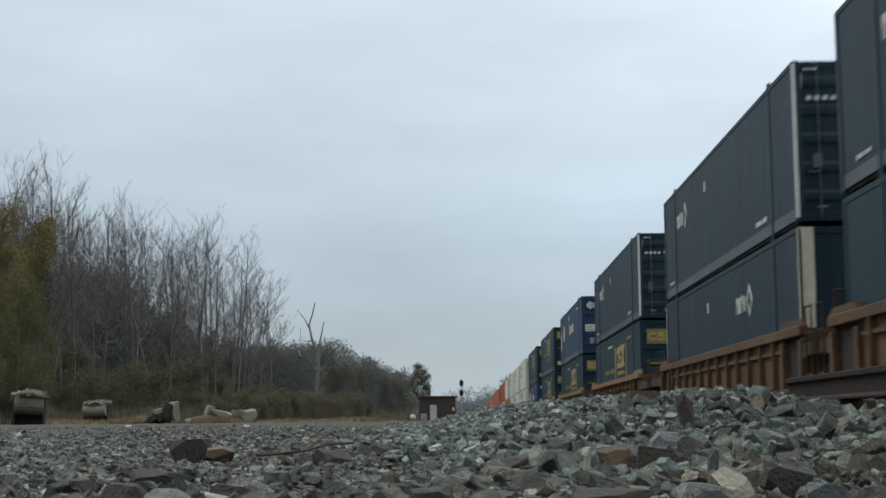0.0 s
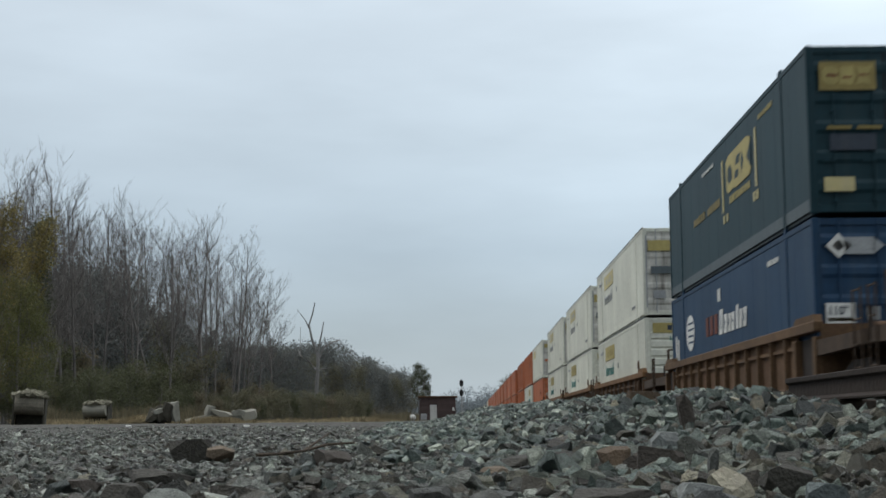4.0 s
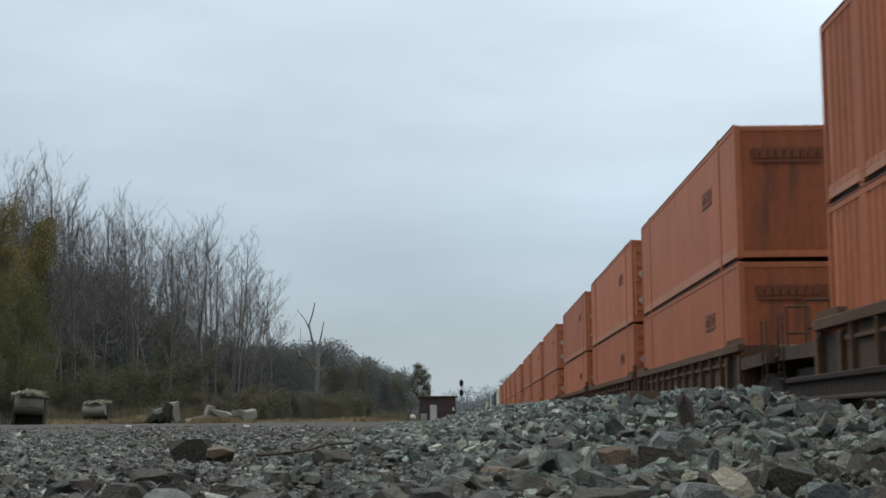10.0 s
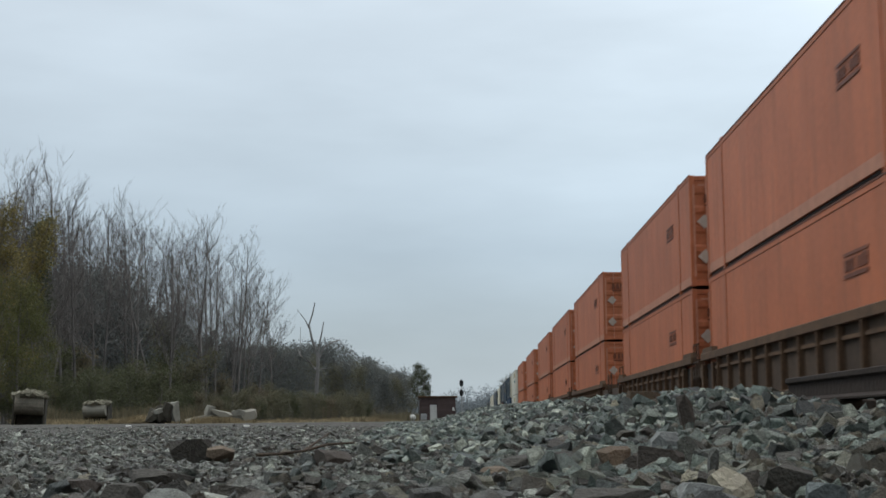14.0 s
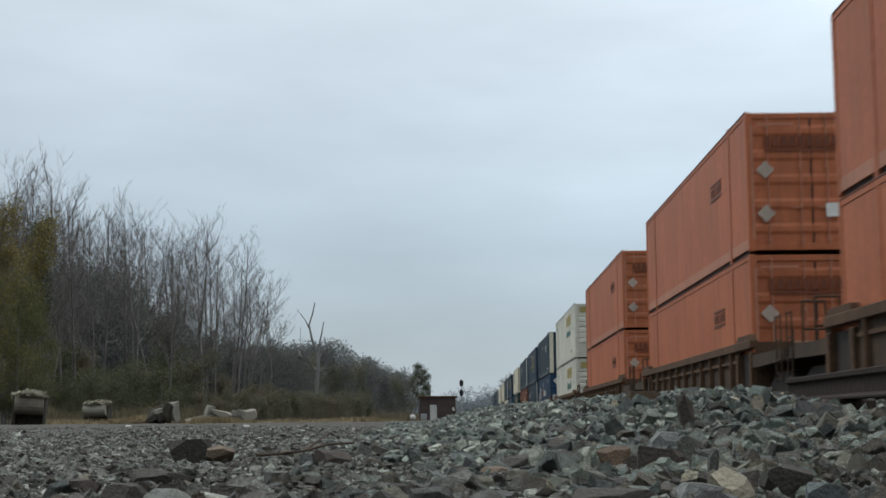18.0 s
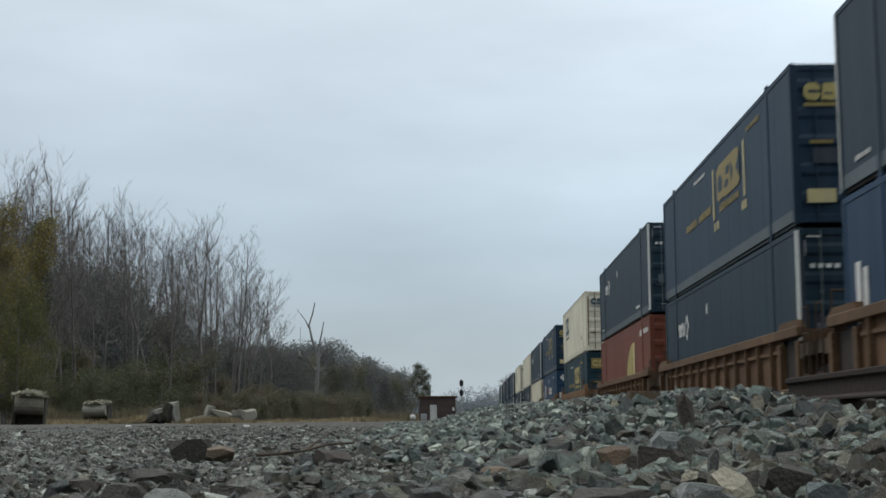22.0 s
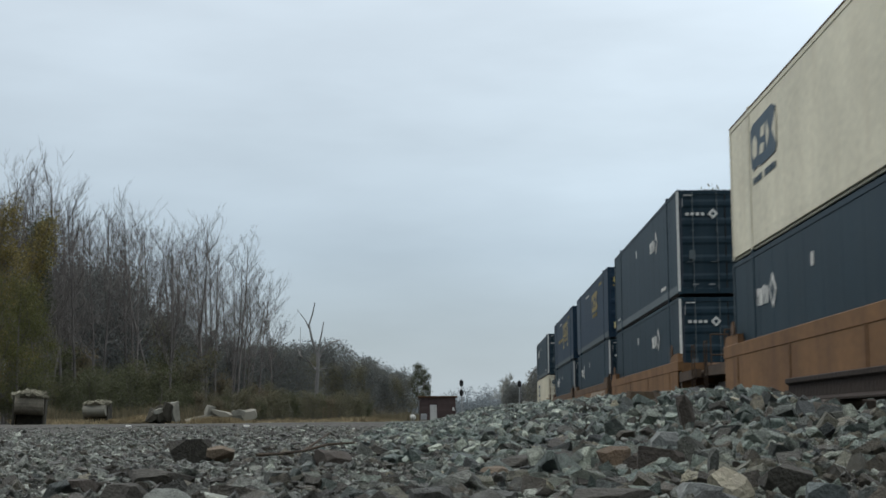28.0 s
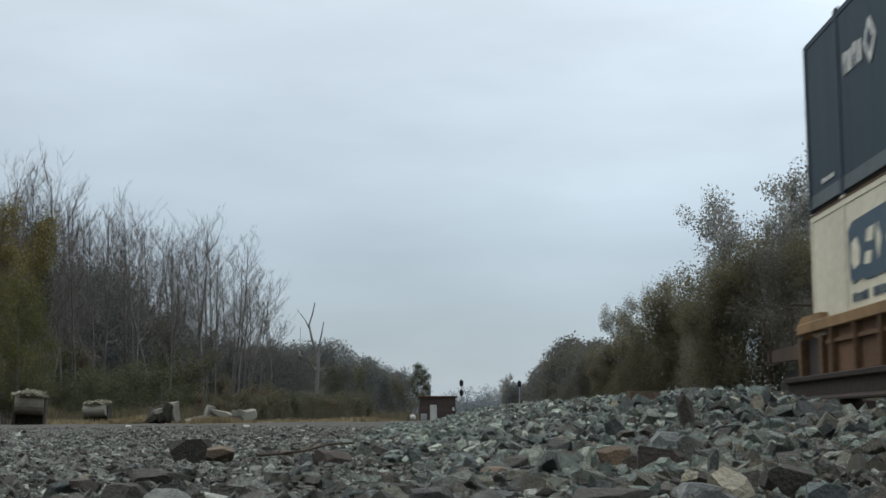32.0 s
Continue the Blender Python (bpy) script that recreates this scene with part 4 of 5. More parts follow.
def strew(name, rng, xs, ys, size, shapes, mat, label, tilt=28, lift=0.02):
    """Many stones as one loose mass."""
    n = len(xs)
    rot, kind = turns(rng, n, tilt), rng.integers(0, len(shapes), n)
    zs = height(xs, ys) + size * (lift + rng.uniform(-0.8, 0.5, n))
    vs, fs, base = [], [], 0
    for k, (v, f) in enumerate(shapes):
        i = np.nonzero(kind == k)[0]
        if not len(i):
            continue
        p = np.einsum("nij,vj->nvi", rot[i], v) * size[i, None, None] + np.stack([xs[i], ys[i], zs[i]], -1)[:, None]
        vs.append(p.reshape(-1, 3))
        fs.append((f[None] + (base + np.arange(len(i)) * len(v))[:, None, None]).reshape(-1, 3))
        base += len(i) * len(v)
    ob = new(name, raw(name, np.concatenate(vs), np.concatenate(fs), mat))
    return tagged(ob, label, "ballast" if "ballast" in name else "gravel", kind="stuff")


def scatter(rng, n, y0, y1, margin=0.35):
    """Even cover of the wedge of ground that lies before the lens."""
    y = np.sqrt(rng.uniform(0, 1, n) * (y1 ** 2 - y0 ** 2) + y0 ** 2)
    return rng.uniform(-0.345, 0.315, n) * y + rng.uniform(-margin, margin, n), y


def crest_line(y):
    return 1.22 - 0.042 * np.clip(y - 7, 0, 25) + 0.12 * np.clip(6.2 - y, 0, 5)


def build_stones():
    rng = np.random.default_rng(11)
    sharp, plain = stone_shapes(44, 3, 3), stone_shapes(20, -2, 5)
    # the heap and the foreground
    x, y = scatter(rng, 60000, 1.15, 11.5)
    on_heap = x > crest_line(y) - 1.45 + rng.normal(0, 0.25, len(x))
    size = np.clip(np.exp(rng.normal(np.log(0.0175), 0.50, len(x))), 0.007, 0.046)
    fine = (~on_heap) & (y > 2.6)
    size[fine] *= 0.60
    keep = on_heap | (rng.uniform(0, 1, len(x)) < 0.92)
    far = y > 8
    size[y > 5] *= 0.88
    # towards the camera the stones turn brown
    brown = rng.uniform(0, 1, len(x)) < 0.12 + 0.25 * smooth(0.5, 0.9, x) * smooth(5.0, 3.8, y) + 0.52 * smooth(3.7, 2.6, y + rng.normal(0, 0.15, len(x)))
    i = keep & on_heap & ~far & ~brown
    strew("ballast", rng, x[i], y[i], size[i], sharp, "ballast_stone", "heap of grey-green crushed stone ballast", 34)
    i = keep & on_heap & ~far & brown
    strew("ballast", rng, x[i], y[i], size[i], sharp, "brown_stone", "brown and dark stones mixed into the ballast", 34)
    i = keep & ~on_heap & ~far
    strew("loose_gravel", rng, x[i], y[i], size[i], sharp, "yard_stone", "dark grey and brown loose stones on the yard", 22)
    i = keep & on_heap & far
    strew("ballast", rng, x[i], y[i], size[i], plain, "ballast_stone", "grey crushed stone along the track side", 34)
    i = keep & ~on_heap & far
    strew("loose_gravel", rng, x[i], y[i], size[i], plain, "yard_stone", "grey gravel stones strewn over the yard", 18)
    # chips between the stones
    x, y = scatter(rng, 8000, 1.3, 5.0)
    strew("loose_gravel", rng, x, y, np.clip(np.exp(rng.normal(np.log(0.008), 0.3, len(x))), 0.004, 0.013), plain, "yard_stone", "small stone chips between the larger stones", 30, 0.9)
    # the heap further off
    n = 15000
    y = 11.0 + 30.0 * rng.uniform(0, 1, n) ** 1.35
    x = crest_line(y) + rng.uniform(-1.9, 0.9, n)
    size = np.clip(np.exp(rng.normal(np.log(0.028), 0.36, n)), 0.010, 0.045)
    strew("ballast", rng, x, y, size, plain, "ballast_stone", "far end of the grey ballast heap", 30)
    # stones all round the camera's stand, on both sides and behind
    x, y = rng.uniform(-7, 3.2, 22000), rng.uniform(-5, 11, 22000)
    out = (np.abs(x + 0.015 * y) > 0.33 * np.maximum(y, 0) + 0.2) & (np.hypot(x, y) > 0.45) & (np.abs(x - 1.52) > 0.16)
    x, y = x[out], y[out]
    size = np.clip(np.exp(rng.normal(np.log(0.022), 0.4, len(x))), 0.009, 0.045)
    i = x > crest_line(y) - 1.3
    strew("ballast", rng, x[i], y[i], size[i], plain, "ballast_stone", "grey ballast stones beside the old rail", 28)
    strew("loose_gravel", rng, x[~i], y[~i], size[~i], plain, "yard_stone", "grey gravel stones all over the yard", 20)
    # stones of the yard in the middle distance
    n = 12000
    y = 9.0 + 17.0 * rng.uniform(0, 1, n) ** 1.2
    x = rng.uniform(-0.345, 0.06, n) * y
    strew("loose_gravel", rng, x, y, np.clip(np.exp(rng.normal(np.log(0.011), 0.42, n)), 0.005, 0.035), plain, "yard_stone", "small grey stones on the gravel yard", 15)
    # single stones that lie on top, nearest the lens
    pile = new("stone_bed")
    tagged(pile, "nearest grey ballast stones lying loose on the heap", "ballast", kind="structure")
    lumps = []
    for k, (v, f) in enumerate(stone_shapes(16, 4, 8)):
        lumps.append(raw("stone", v, f, "brown_piece" if k >= 10 else "ballast_piece"))
    x, y = scatter(rng, 420, 1.45, 4.2, 0.1)
    for k in range(len(x)):
        if len(pile.children) >= 290:
            break
        s = float(np.clip(np.exp(rng.normal(np.log(0.021), 0.36)), 0.011, 0.038))
        near = y[k] < 3.2 + rng.normal(0, 0.3) or x[k] < 0.1
        ob = part("stone", lumps[10 + k % 6 if near and k % 4 else k % 10], "", pile)
        ob.matrix_world = pose(x[k], y[k], float(height(x[k], y[k])) + s * 0.3, rng.normal(0, 22), rng.normal(0, 22), rng.uniform(0, 360)) @ Matrix.Scale(s, 4)


build_stones()


def rock(name, label, x, y, sx, sy, sz, mat, seed, turn=0.0, sink=0.3, tilt=(0, 0), category="stone", points=16, z=None):
    """A larger lump with flattened, chipped faces."""
    rng = random.Random(seed)
    if category == "stone":
        bm = broken(rng, (1.08, 1.08, 1.08), points, (0.62, 0.86), (0.75, 1.15))
    else:
        bm = broken(rng, (0.90, 0.90, 0.90), 17, (0.68, 0.90), (0.82, 1.15))
    bmesh.ops.bevel(bm, geom=bm.edges[:], offset=0.02, segments=1, affect="EDGES")
    bmesh.ops.scale(bm, verts=bm.verts[:], vec=(sx, sy, sz))
    ob = new(name, mesh(name, bm, mat))
    ob.matrix_world = pose(x, y, (float(height(x, y)) if z is None else z) + sz * (1 - sink), tilt[0], tilt[1], turn)
    return tagged(ob, label, category)


# ---- stones and scraps that stand out on the heap ----
for nm, c, st in (("pale_rock", (0.31, 0.285, 0.215), (0.24, 0.22, 0.18)), ("speckled_rock", (0.165, 0.175, 0.165), (0.10, 0.10, 0.10)),
                  ("brown_rock", (0.060, 0.051, 0.042), (0.047, 0.040, 0.034)), ("dark_rock", (0.048, 0.045, 0.037), (0.03, 0.028, 0.026)),
                  ("tan_rock", (0.13, 0.10, 0.07), (0.10, 0.08, 0.06)), ("grey_rock", (0.078, 0.083, 0.073), (0.07, 0.07, 0.07)),
                  ("slate_rock", (0.085, 0.10, 0.098), (0.06, 0.07, 0.07)), ("rust_rock", (0.085, 0.059, 0.036), (0.06, 0.045, 0.035))):
    M[nm] = material(nm, c, 0.85, 0.0, 0.3, 26, 0.5, st, 0.8, 30)

for args in (
    ("large_stone", "pale yellowish-grey quartz stone on the ballast", 0.432, 2.36, 0.026, 0.026, 0.037, "pale_rock", 1, 20, 0.22, (-24, -22)),
    ("large_stone", "speckled light grey stone among the ballast", 0.352, 2.24, 0.031, 0.030, 0.028, "speckled_rock", 2, -20, 0.30, (-22, 20)),
    ("large_stone", "dark brown boulder lying on the gravel", -1.02, 5.25, 0.078, 0.062, 0.056, "dark_rock", 3, 15, 0.25, (0, 0)),
    ("large_stone", "tan sandstone lump beside a dark boulder", -0.89, 5.12, 0.048, 0.040, 0.028, "tan_rock", 4, 5, -0.45, (0, 4)),
    ("large_stone", "broad brown slab of rock on the gravel", -0.43, 4.6, 0.060, 0.054, 0.033, "brown_rock", 5, 40, 0.3, (8, 5)),
    ("large_stone", "flat dark brown stone on the ballast", 0.17, 3.85, 0.092, 0.044, 0.021, "dark_rock", 6, 5, -0.4, (0, -3)),
    ("large_stone", "flat brown stone with a tan face", 0.06, 3.45, 0.033, 0.027, 0.018, "tan_rock", 7, 20, -0.1, (15, -10)),
    ("large_stone", "rust-stained stone on the ballast", 0.36, 3.5, 0.044, 0.035, 0.030, "rust_rock", 8, 10, 0.0, (5, 5)),
    ("large_stone", "brown angular stone on the ballast", 0.455, 3.36, 0.051, 0.040, 0.033, "brown_rock", 9, -10, 0.0, (0, 8)),
    ("large_stone", "brown stone half sunk in ballast", 0.41, 3.42, 0.040, 0.035, 0.032, "brown_rock", 10, 50, 0.1, (0, 0)),
    ("large_stone", "upright dark splinter of rock on the heap", 0.708, 4.62, 0.025, 0.024, 0.068, "brown_rock", 11, 0, 0.35, (4, -8)),
    ("large_stone", "reddish brown broken block on the heap", 0.755, 6.15, 0.075, 0.044, 0.028, "rust_rock", 12, 8, -0.2, (0, 3)),
    ("large_stone", "dark round stone in the gravel", -0.78, 2.85, 0.045, 0.030, 0.021, "brown_rock", 13, 10, 0.1, (0, 0)),
    ("large_stone", "large dark stone half buried in gravel", -0.60, 2.50, 0.045, 0.033, 0.024, "dark_rock", 14, -15, 0.15, (5, 10)),
    ("large_stone", "dark wedge of rock in the gravel", -0.70, 3.3, 0.066, 0.042, 0.026, "dark_rock", 15, 20, 0.35, (0, 8)),
    ("large_stone", "grey flat stone in the gravel", -0.42, 3.15, 0.036, 0.027, 0.024, "grey_rock", 16, 60, 0.1, (10, 0)),
    ("large_stone", "pale bluish slab of ballast", 0.0, 4.35, 0.045, 0.030, 0.013, "slate_rock", 17, -25, -0.6, (20, 18)),
    ("large_stone", "long pale slab leaning on ballast", -0.17, 4.9, 0.051, 0.021, 0.012, "slate_rock", 18, 60, -0.8, (10, 30)),
    ("large_stone", "mottled white and grey stone on the heap", 0.535, 3.95, 0.040, 0.035, 0.031, "speckled_rock", 19, 0, -0.1, (5, 0)),
    ("large_stone", "blue-grey stone among the ballast", 0.535, 2.15, 0.030, 0.028, 0.024, "slate_rock", 20, 0, 0.0, (0, 0)),
    ("large_stone", "dark stone among the ballast", 0.53, 2.42, 0.040, 0.040, 0.035, "dark_rock", 21, 0, 0.1, (0, 12)),
    ("large_stone", "brown stone among the ballast", 0.215, 2.12, 0.053, 0.044, 0.026, "dark_rock", 22, 0, 0.1, (0, 0)),
    ("large_stone", "thin sharp flake standing on the heap", 0.52, 3.05, 0.011, 0.018, 0.030, "grey_rock", 23, 0, -0.3, (0, 6)),
):
    rock(*args)


def build_stick():
    """A weathered branch on the gravel."""
    bm, pts = fresh(), [(-0.70, 4.74, 0.02), (-0.64, 4.78, 0.022), (-0.56, 4.86, 0.03), (-0.49, 4.98, 0.05), (-0.40, 5.05, 0.055)]
    for i, (p, q) in enumerate(zip(pts, pts[1:])):
        rod(bm, p, q, 0.006 - i * 0.0005, 0.0055 - i * 0.0005, 7)
    rod(bm, pts[2], (-0.50, 5.2, 0.09), 0.006, 0.003, 6)
    M["stickwood"] = material("weathered_branch", (0.06, 0.045, 0.032), 0.9, 0, 0.4, 20, 0.4)
    tagged(new("fallen_branch", mesh("fallen_branch", bm, "stickwood")), "weathered brown branch lying on the gravel", "branch")


build_stick()


# ---- broken concrete at the edge of the yard ----
def lumpy(bm, amount, seed, scale=3.0):
    for v in bm.verts:
        v.co += Vector(noise.noise_vector(v.co * scale + Vector((seed, 0, 0)))) * amount
    return bm


def culvert_block(x, y, w, h, turn, label, seed, bright):
    """A chunk of old culvert: a rounded concrete barrel under a ragged overgrown cap, open and dark below."""
    t = new("concrete_culvert")
    z = float(height(x, y))
    t.matrix_world = pose(x, y, z, 0, 2.5 if w > 0.9 else -1.5, turn)
    tagged(t, label, "concrete block", "broken concrete by the yard")
    bm = fresh()
    n = 18
    prism(bm, [(-0.06 * w - 0.36 * w * math.sin(a), h * 0.58 + 0.29 * h * math.cos(a)) for a in [math.pi * 2 * i / n for i in range(n)]], "x", -0.44 * w, 0.44 * w)
    bmesh.ops.subdivide_edges(bm, edges=[e for e in bm.edges if abs((e.verts[0].co - e.verts[1].co).x) > 0.1], cuts=6, use_grid_fill=True)
    part("barrel", lumpy(bm, 0.02, seed), bright, t)
    for s in (-1, 1):
        bm = box(fresh(), s * 0.47 * w - 0.04 * w, s * 0.47 * w + 0.04 * w, -0.16 * w, 0.40 * w, -0.02, h * 0.84, 0.02)
        part("side_wall", lumpy(bm, 0.03, seed + s), "concrete_dark", t)
    part("back_wall", lumpy(box(fresh(), -0.42 * w, 0.42 * w, 0.28 * w, 0.40 * w, -0.02, h * 0.8, 0.02), 0.02, seed), "concrete_dark", t)
    bm = fresh()
    bmesh.ops.create_uvsphere(bm, u_segments=40, v_segments=20, radius=1, matrix=Matrix.Translation((0, 0.02 * w, h * 0.86)) @ Matrix.Diagonal((0.58 * w, 0.46 * w, 0.14 * h, 1)))
    part("cap", lumpy(lumpy(bm, 0.09 * w, seed + 5, 5.0), 0.07 * w, seed + 9, 14.0), "moss", t, "ragged mossy cap")
    return t


M["moss"] = material("mossy_concrete", (0.17, 0.16, 0.115), 0.95, 0, 0.6, 12, 0.9, (0.035, 0.034, 0.022), 0.95, 9)
M["concrete_worn"] = material("worn_brown_concrete", (0.15, 0.135, 0.105), 0.95, 0, 0.35, 5, 0.5, (0.06, 0.055, 0.045), 0.85, 3)
# darker than the barrel: side walls, back walls and some of the slabs
M["concrete_dark"] = material("dark_concrete", (0.060, 0.055, 0.042), 0.95, 0, 0.45, 9, 0.6, (0.022, 0.021, 0.016), 0.85, 5)
M["concrete_pale"] = material("pale_concrete", (0.22, 0.21, 0.17), 0.9, 0, 0.2, 5, 0.3, (0.22, 0.21, 0.18), 0.6, 3)
culvert_block(-12.97, 42.0, 0.94, 1.02, 14, "old concrete culvert piece with a ragged mossy cap", 1, "concrete_worn")
culvert_block(-12.5, 48.0, 0.86, 0.78, -4, "small concrete culvert piece with a pale worn face", 7, "concrete_pale")


for x, z, sx, sy, sz, m, turn, tilt, seed in (
        (-9.27, 0.0, 0.20, 0.30, 0.24, "concrete_dark", 12, (0, 22), 41), (-9.05, 0.02, 0.20, 0.32, 0.29, "concrete_dark", 20, (0, 14), 42),
        (-8.84, 0.03, 0.18, 0.30, 0.33, "concrete_dark", 5, (4, 8), 43), (-8.68, 0.05, 0.15, 0.26, 0.33, "concrete", 30, (0, -6), 44),
        (-9.1, 0.30, 0.34, 0.3, 0.09, "concrete", 8, (0, -24), 45),
        (-7.95, 0.05, 0.42, 0.3, 0.09, "concrete_pale", 5, (0, -10), 31), (-7.60, 0.10, 0.17, 0.24, 0.25, "concrete", 20, (0, 16), 32),
        (-7.20, 0.17, 0.40, 0.32, 0.10, "concrete_pale", 0, (0, 10), 33), (-6.72, 0.10, 0.26, 0.26, 0.17, "concrete", -10, (0, -8), 34),
        (-7.15, 0.0, 0.56, 0.34, 0.14, "concrete_dark", 0, (0, 3), 35), (-6.45, 0.10, 0.24, 0.22, 0.16, "concrete_pale", 15, (0, -14), 36)):
    ob = rock("broken_slab", "lump of broken mossy concrete at the yard's edge", x, 42.0, sx, sy, sz, m, seed, turn, 0.15 - z / sz, tilt, "concrete slab", 20)
    tagged(ob, group="broken concrete by the yard")
for x, y, s in ((-5.95, 25.0, 0.040), (-3.72, 24.0, 0.036)):
    rock("litter", "small piece of white litter on the gravel", x, y, s * 1.5, s, s * 0.45, "pale", int(s * 1000), 10, 0.0, (0, 6), "litter")


# ---- signal hut, far along the line ----
def build_hut():
    t = new("signal_hut")
    t.matrix_world = pose(-6.35, 188.0, float(height(-6, 188)))
    tagged(t, "small flat-roofed brick signal hut with a white door", "building")
    W, D, H = 4.75, 4.0, 3.05
    for nm, b in (("wall", (0.0, 1.35, 0, 0.25)), ("wall", (2.32, W, 0, 0.25)), ("wall", (0, 0.25, 0.25, D)), ("wall", (W - 0.25, W, 0.25, D)), ("wall", (0, W, D, D + 0.25))):
        part(nm, box(fresh(), *b, -0.3, H), "brick", t)
    part("lintel", box(fresh(), 1.35, 2.32, 0, 0.25, 2.12, H), "brick", t)
    part("roof", box(fresh(), -0.22, W + 0.22, -0.25, D + 0.4, H, H + 0.2, 0.03), "dark_rust", t, "dark flat roof edge")
    door = part("door", box(fresh(), 1.38, 2.29, 0.06, 0.12, 0.0, 2.10, 0.01), "pale", t, "white steel door")
    part("door_frame", box(fresh(), 1.35, 1.40, 0.02, 0.2, 0.0, 2.12), "dark_rust", door)
    part("handle", box(fresh(), 2.14, 2.2, 0.02, 0.06, 1.0, 1.14), "iron", door)
    part("wall_lamp", box(fresh(), 4.35, 4.62, -0.14, 0.0, 1.3, 1.75, 0.03), "pale", t)
    for k in range(10):
        part("brick_course", box(fresh(), 2.34 if k % 2 else 2.33, W - 0.01, -0.012, 0.0, 0.2 + k * 0.28, 0.2 + k * 0.28 + 0.24), "brick", t)
    for k in range(10):
        part("brick_course", box(fresh(), 0.01, 1.33, -0.012, 0.0, 0.2 + k * 0.28, 0.2 + k * 0.28 + 0.24), "brick", t)
    b = new("relay_box")
    b.matrix_world = pose(-5.75, 187.0, float(height(-6, 187)))
    tagged(b, "pale grey metal relay box beside the hut", "relay box")
    part("cabinet", box(fresh(), -0.4, 0.4, -0.3, 0.3, 0.15, 0.95, 0.03), "rod", b)
    part("base", box(fresh(), -0.45, 0.45, -0.35, 0.35, -0.1, 0.15), "concrete", b)
    tank = new("white_tank")
    tank.matrix_world = pose(-7.15, 186.0, float(height(-7, 186)))
    tagged(tank, "rounded white tank on the grass by the hut", "tank")
    bm = fresh()
    bmesh.ops.create_uvsphere(bm, u_segments=14, v_segments=8, radius=0.42, matrix=Matrix.Translation((0, 0, 0.42)) @ Matrix.Diagonal((1, 1, 1.05, 1)))
    part("shell", bm, "pale", tank)
    part("cap", box(fresh(), -0.1, 0.1, -0.1, 0.1, 0.84, 0.92), "rod", tank)
    part("foot", box(fresh(), -0.3, 0.3, -0.3, 0.3, -0.1, 0.06), "concrete", tank)


build_hut()


def build_signal(x, y, top, heads, label):
    t = new("railway_signal")
    g = float(height(x, y))
    t.matrix_world = pose(x, y, g)
    tagged(t, label, "railway signal", "signals along the line")
    h = top - g
    part("mast", rod(fresh(), (0, 0, 0), (0, 0, h), 0.085, 0.07, 10), "rod", t)
    part("base", box(fresh(), -0.4, 0.4, -0.4, 0.4, -0.1, 0.3, 0.03), "concrete", t)
    for z in heads:
        bm = fresh()
        n = 16
        w, hh = 0.36, 0.62
        prism(bm, [(w * math.cos(a), h - z + hh * math.sin(a)) for a in [2 * math.pi * i / n for i in range(n)]], "y", -0.16, -0.10)
        hd = part("signal_head", bm, "rubber", t, "black oval signal head")
        for dz in (-0.34, 0, 0.34):
            bm = rod(fresh(), (0, -0.34, h - z + dz), (0, -0.16, h - z + dz), 0.12, 0.12, 10)
            part("lens_hood", bm, "rubber", hd)
    bm = fresh()
    for s in (-1, 1):
        rod(bm, (0.28 + 0.16 * s, 0.2, 0.2), (0.28 + 0.16 * s, 0.2, h - 1.2), 0.02, 0.02, 6)
    for k in range(int((h - 1.6) / 0.35)):
        rod(bm, (0.12, 0.2, 0.4 + k * 0.35), (0.44, 0.2, 0.4 + k * 0.35), 0.015, 0.015, 5)
    part("ladder", bm, "rod", t)


build_signal(-1.05, 250.0, 7.75, (0.65, 2.35), "slim signal mast with two black oval heads")
build_signal(9.45, 260.0, 7.9, (0.75,), "signal mast with a black head beside the track")


# ---- vegetation ----
def tube(pts, radii, sides, vs, fs):
    """Adds a tapered limb through the points to the lists of corners and faces."""
    base = len(vs)
    for i, p in enumerate(pts):
        d = (pts[min(i + 1, len(pts) - 1)] - pts[max(i - 1, 0)]).normalized()
        u = d.orthogonal().normalized()
        w = d.cross(u)
        for k in range(sides):
            a = 2 * math.pi * k / sides
            vs.append(p + (u * math.cos(a) + w * math.sin(a)) * radii[i])
    for i in range(len(pts) - 1):
        for k in range(sides):
            a, b = base + i * sides + k, base + i * sides + (k + 1) % sides
            fs.append((a, b, b + sides, a + sides))


def limb(rng, start, way, length, r, steps, droop, bend):
    pts, d = [start.copy()], way.normalized()
    for _ in range(steps):
        d = (d + Vector((rng.uniform(-1, 1), rng.uniform(-1, 1), rng.uniform(-1, 1))) * bend + Vector((0, 0, droop))).normalized()
        pts.append(pts[-1] + d * length / steps)
    return pts, [r * (1 - 0.8 * i / steps) for i in range(steps + 1)]


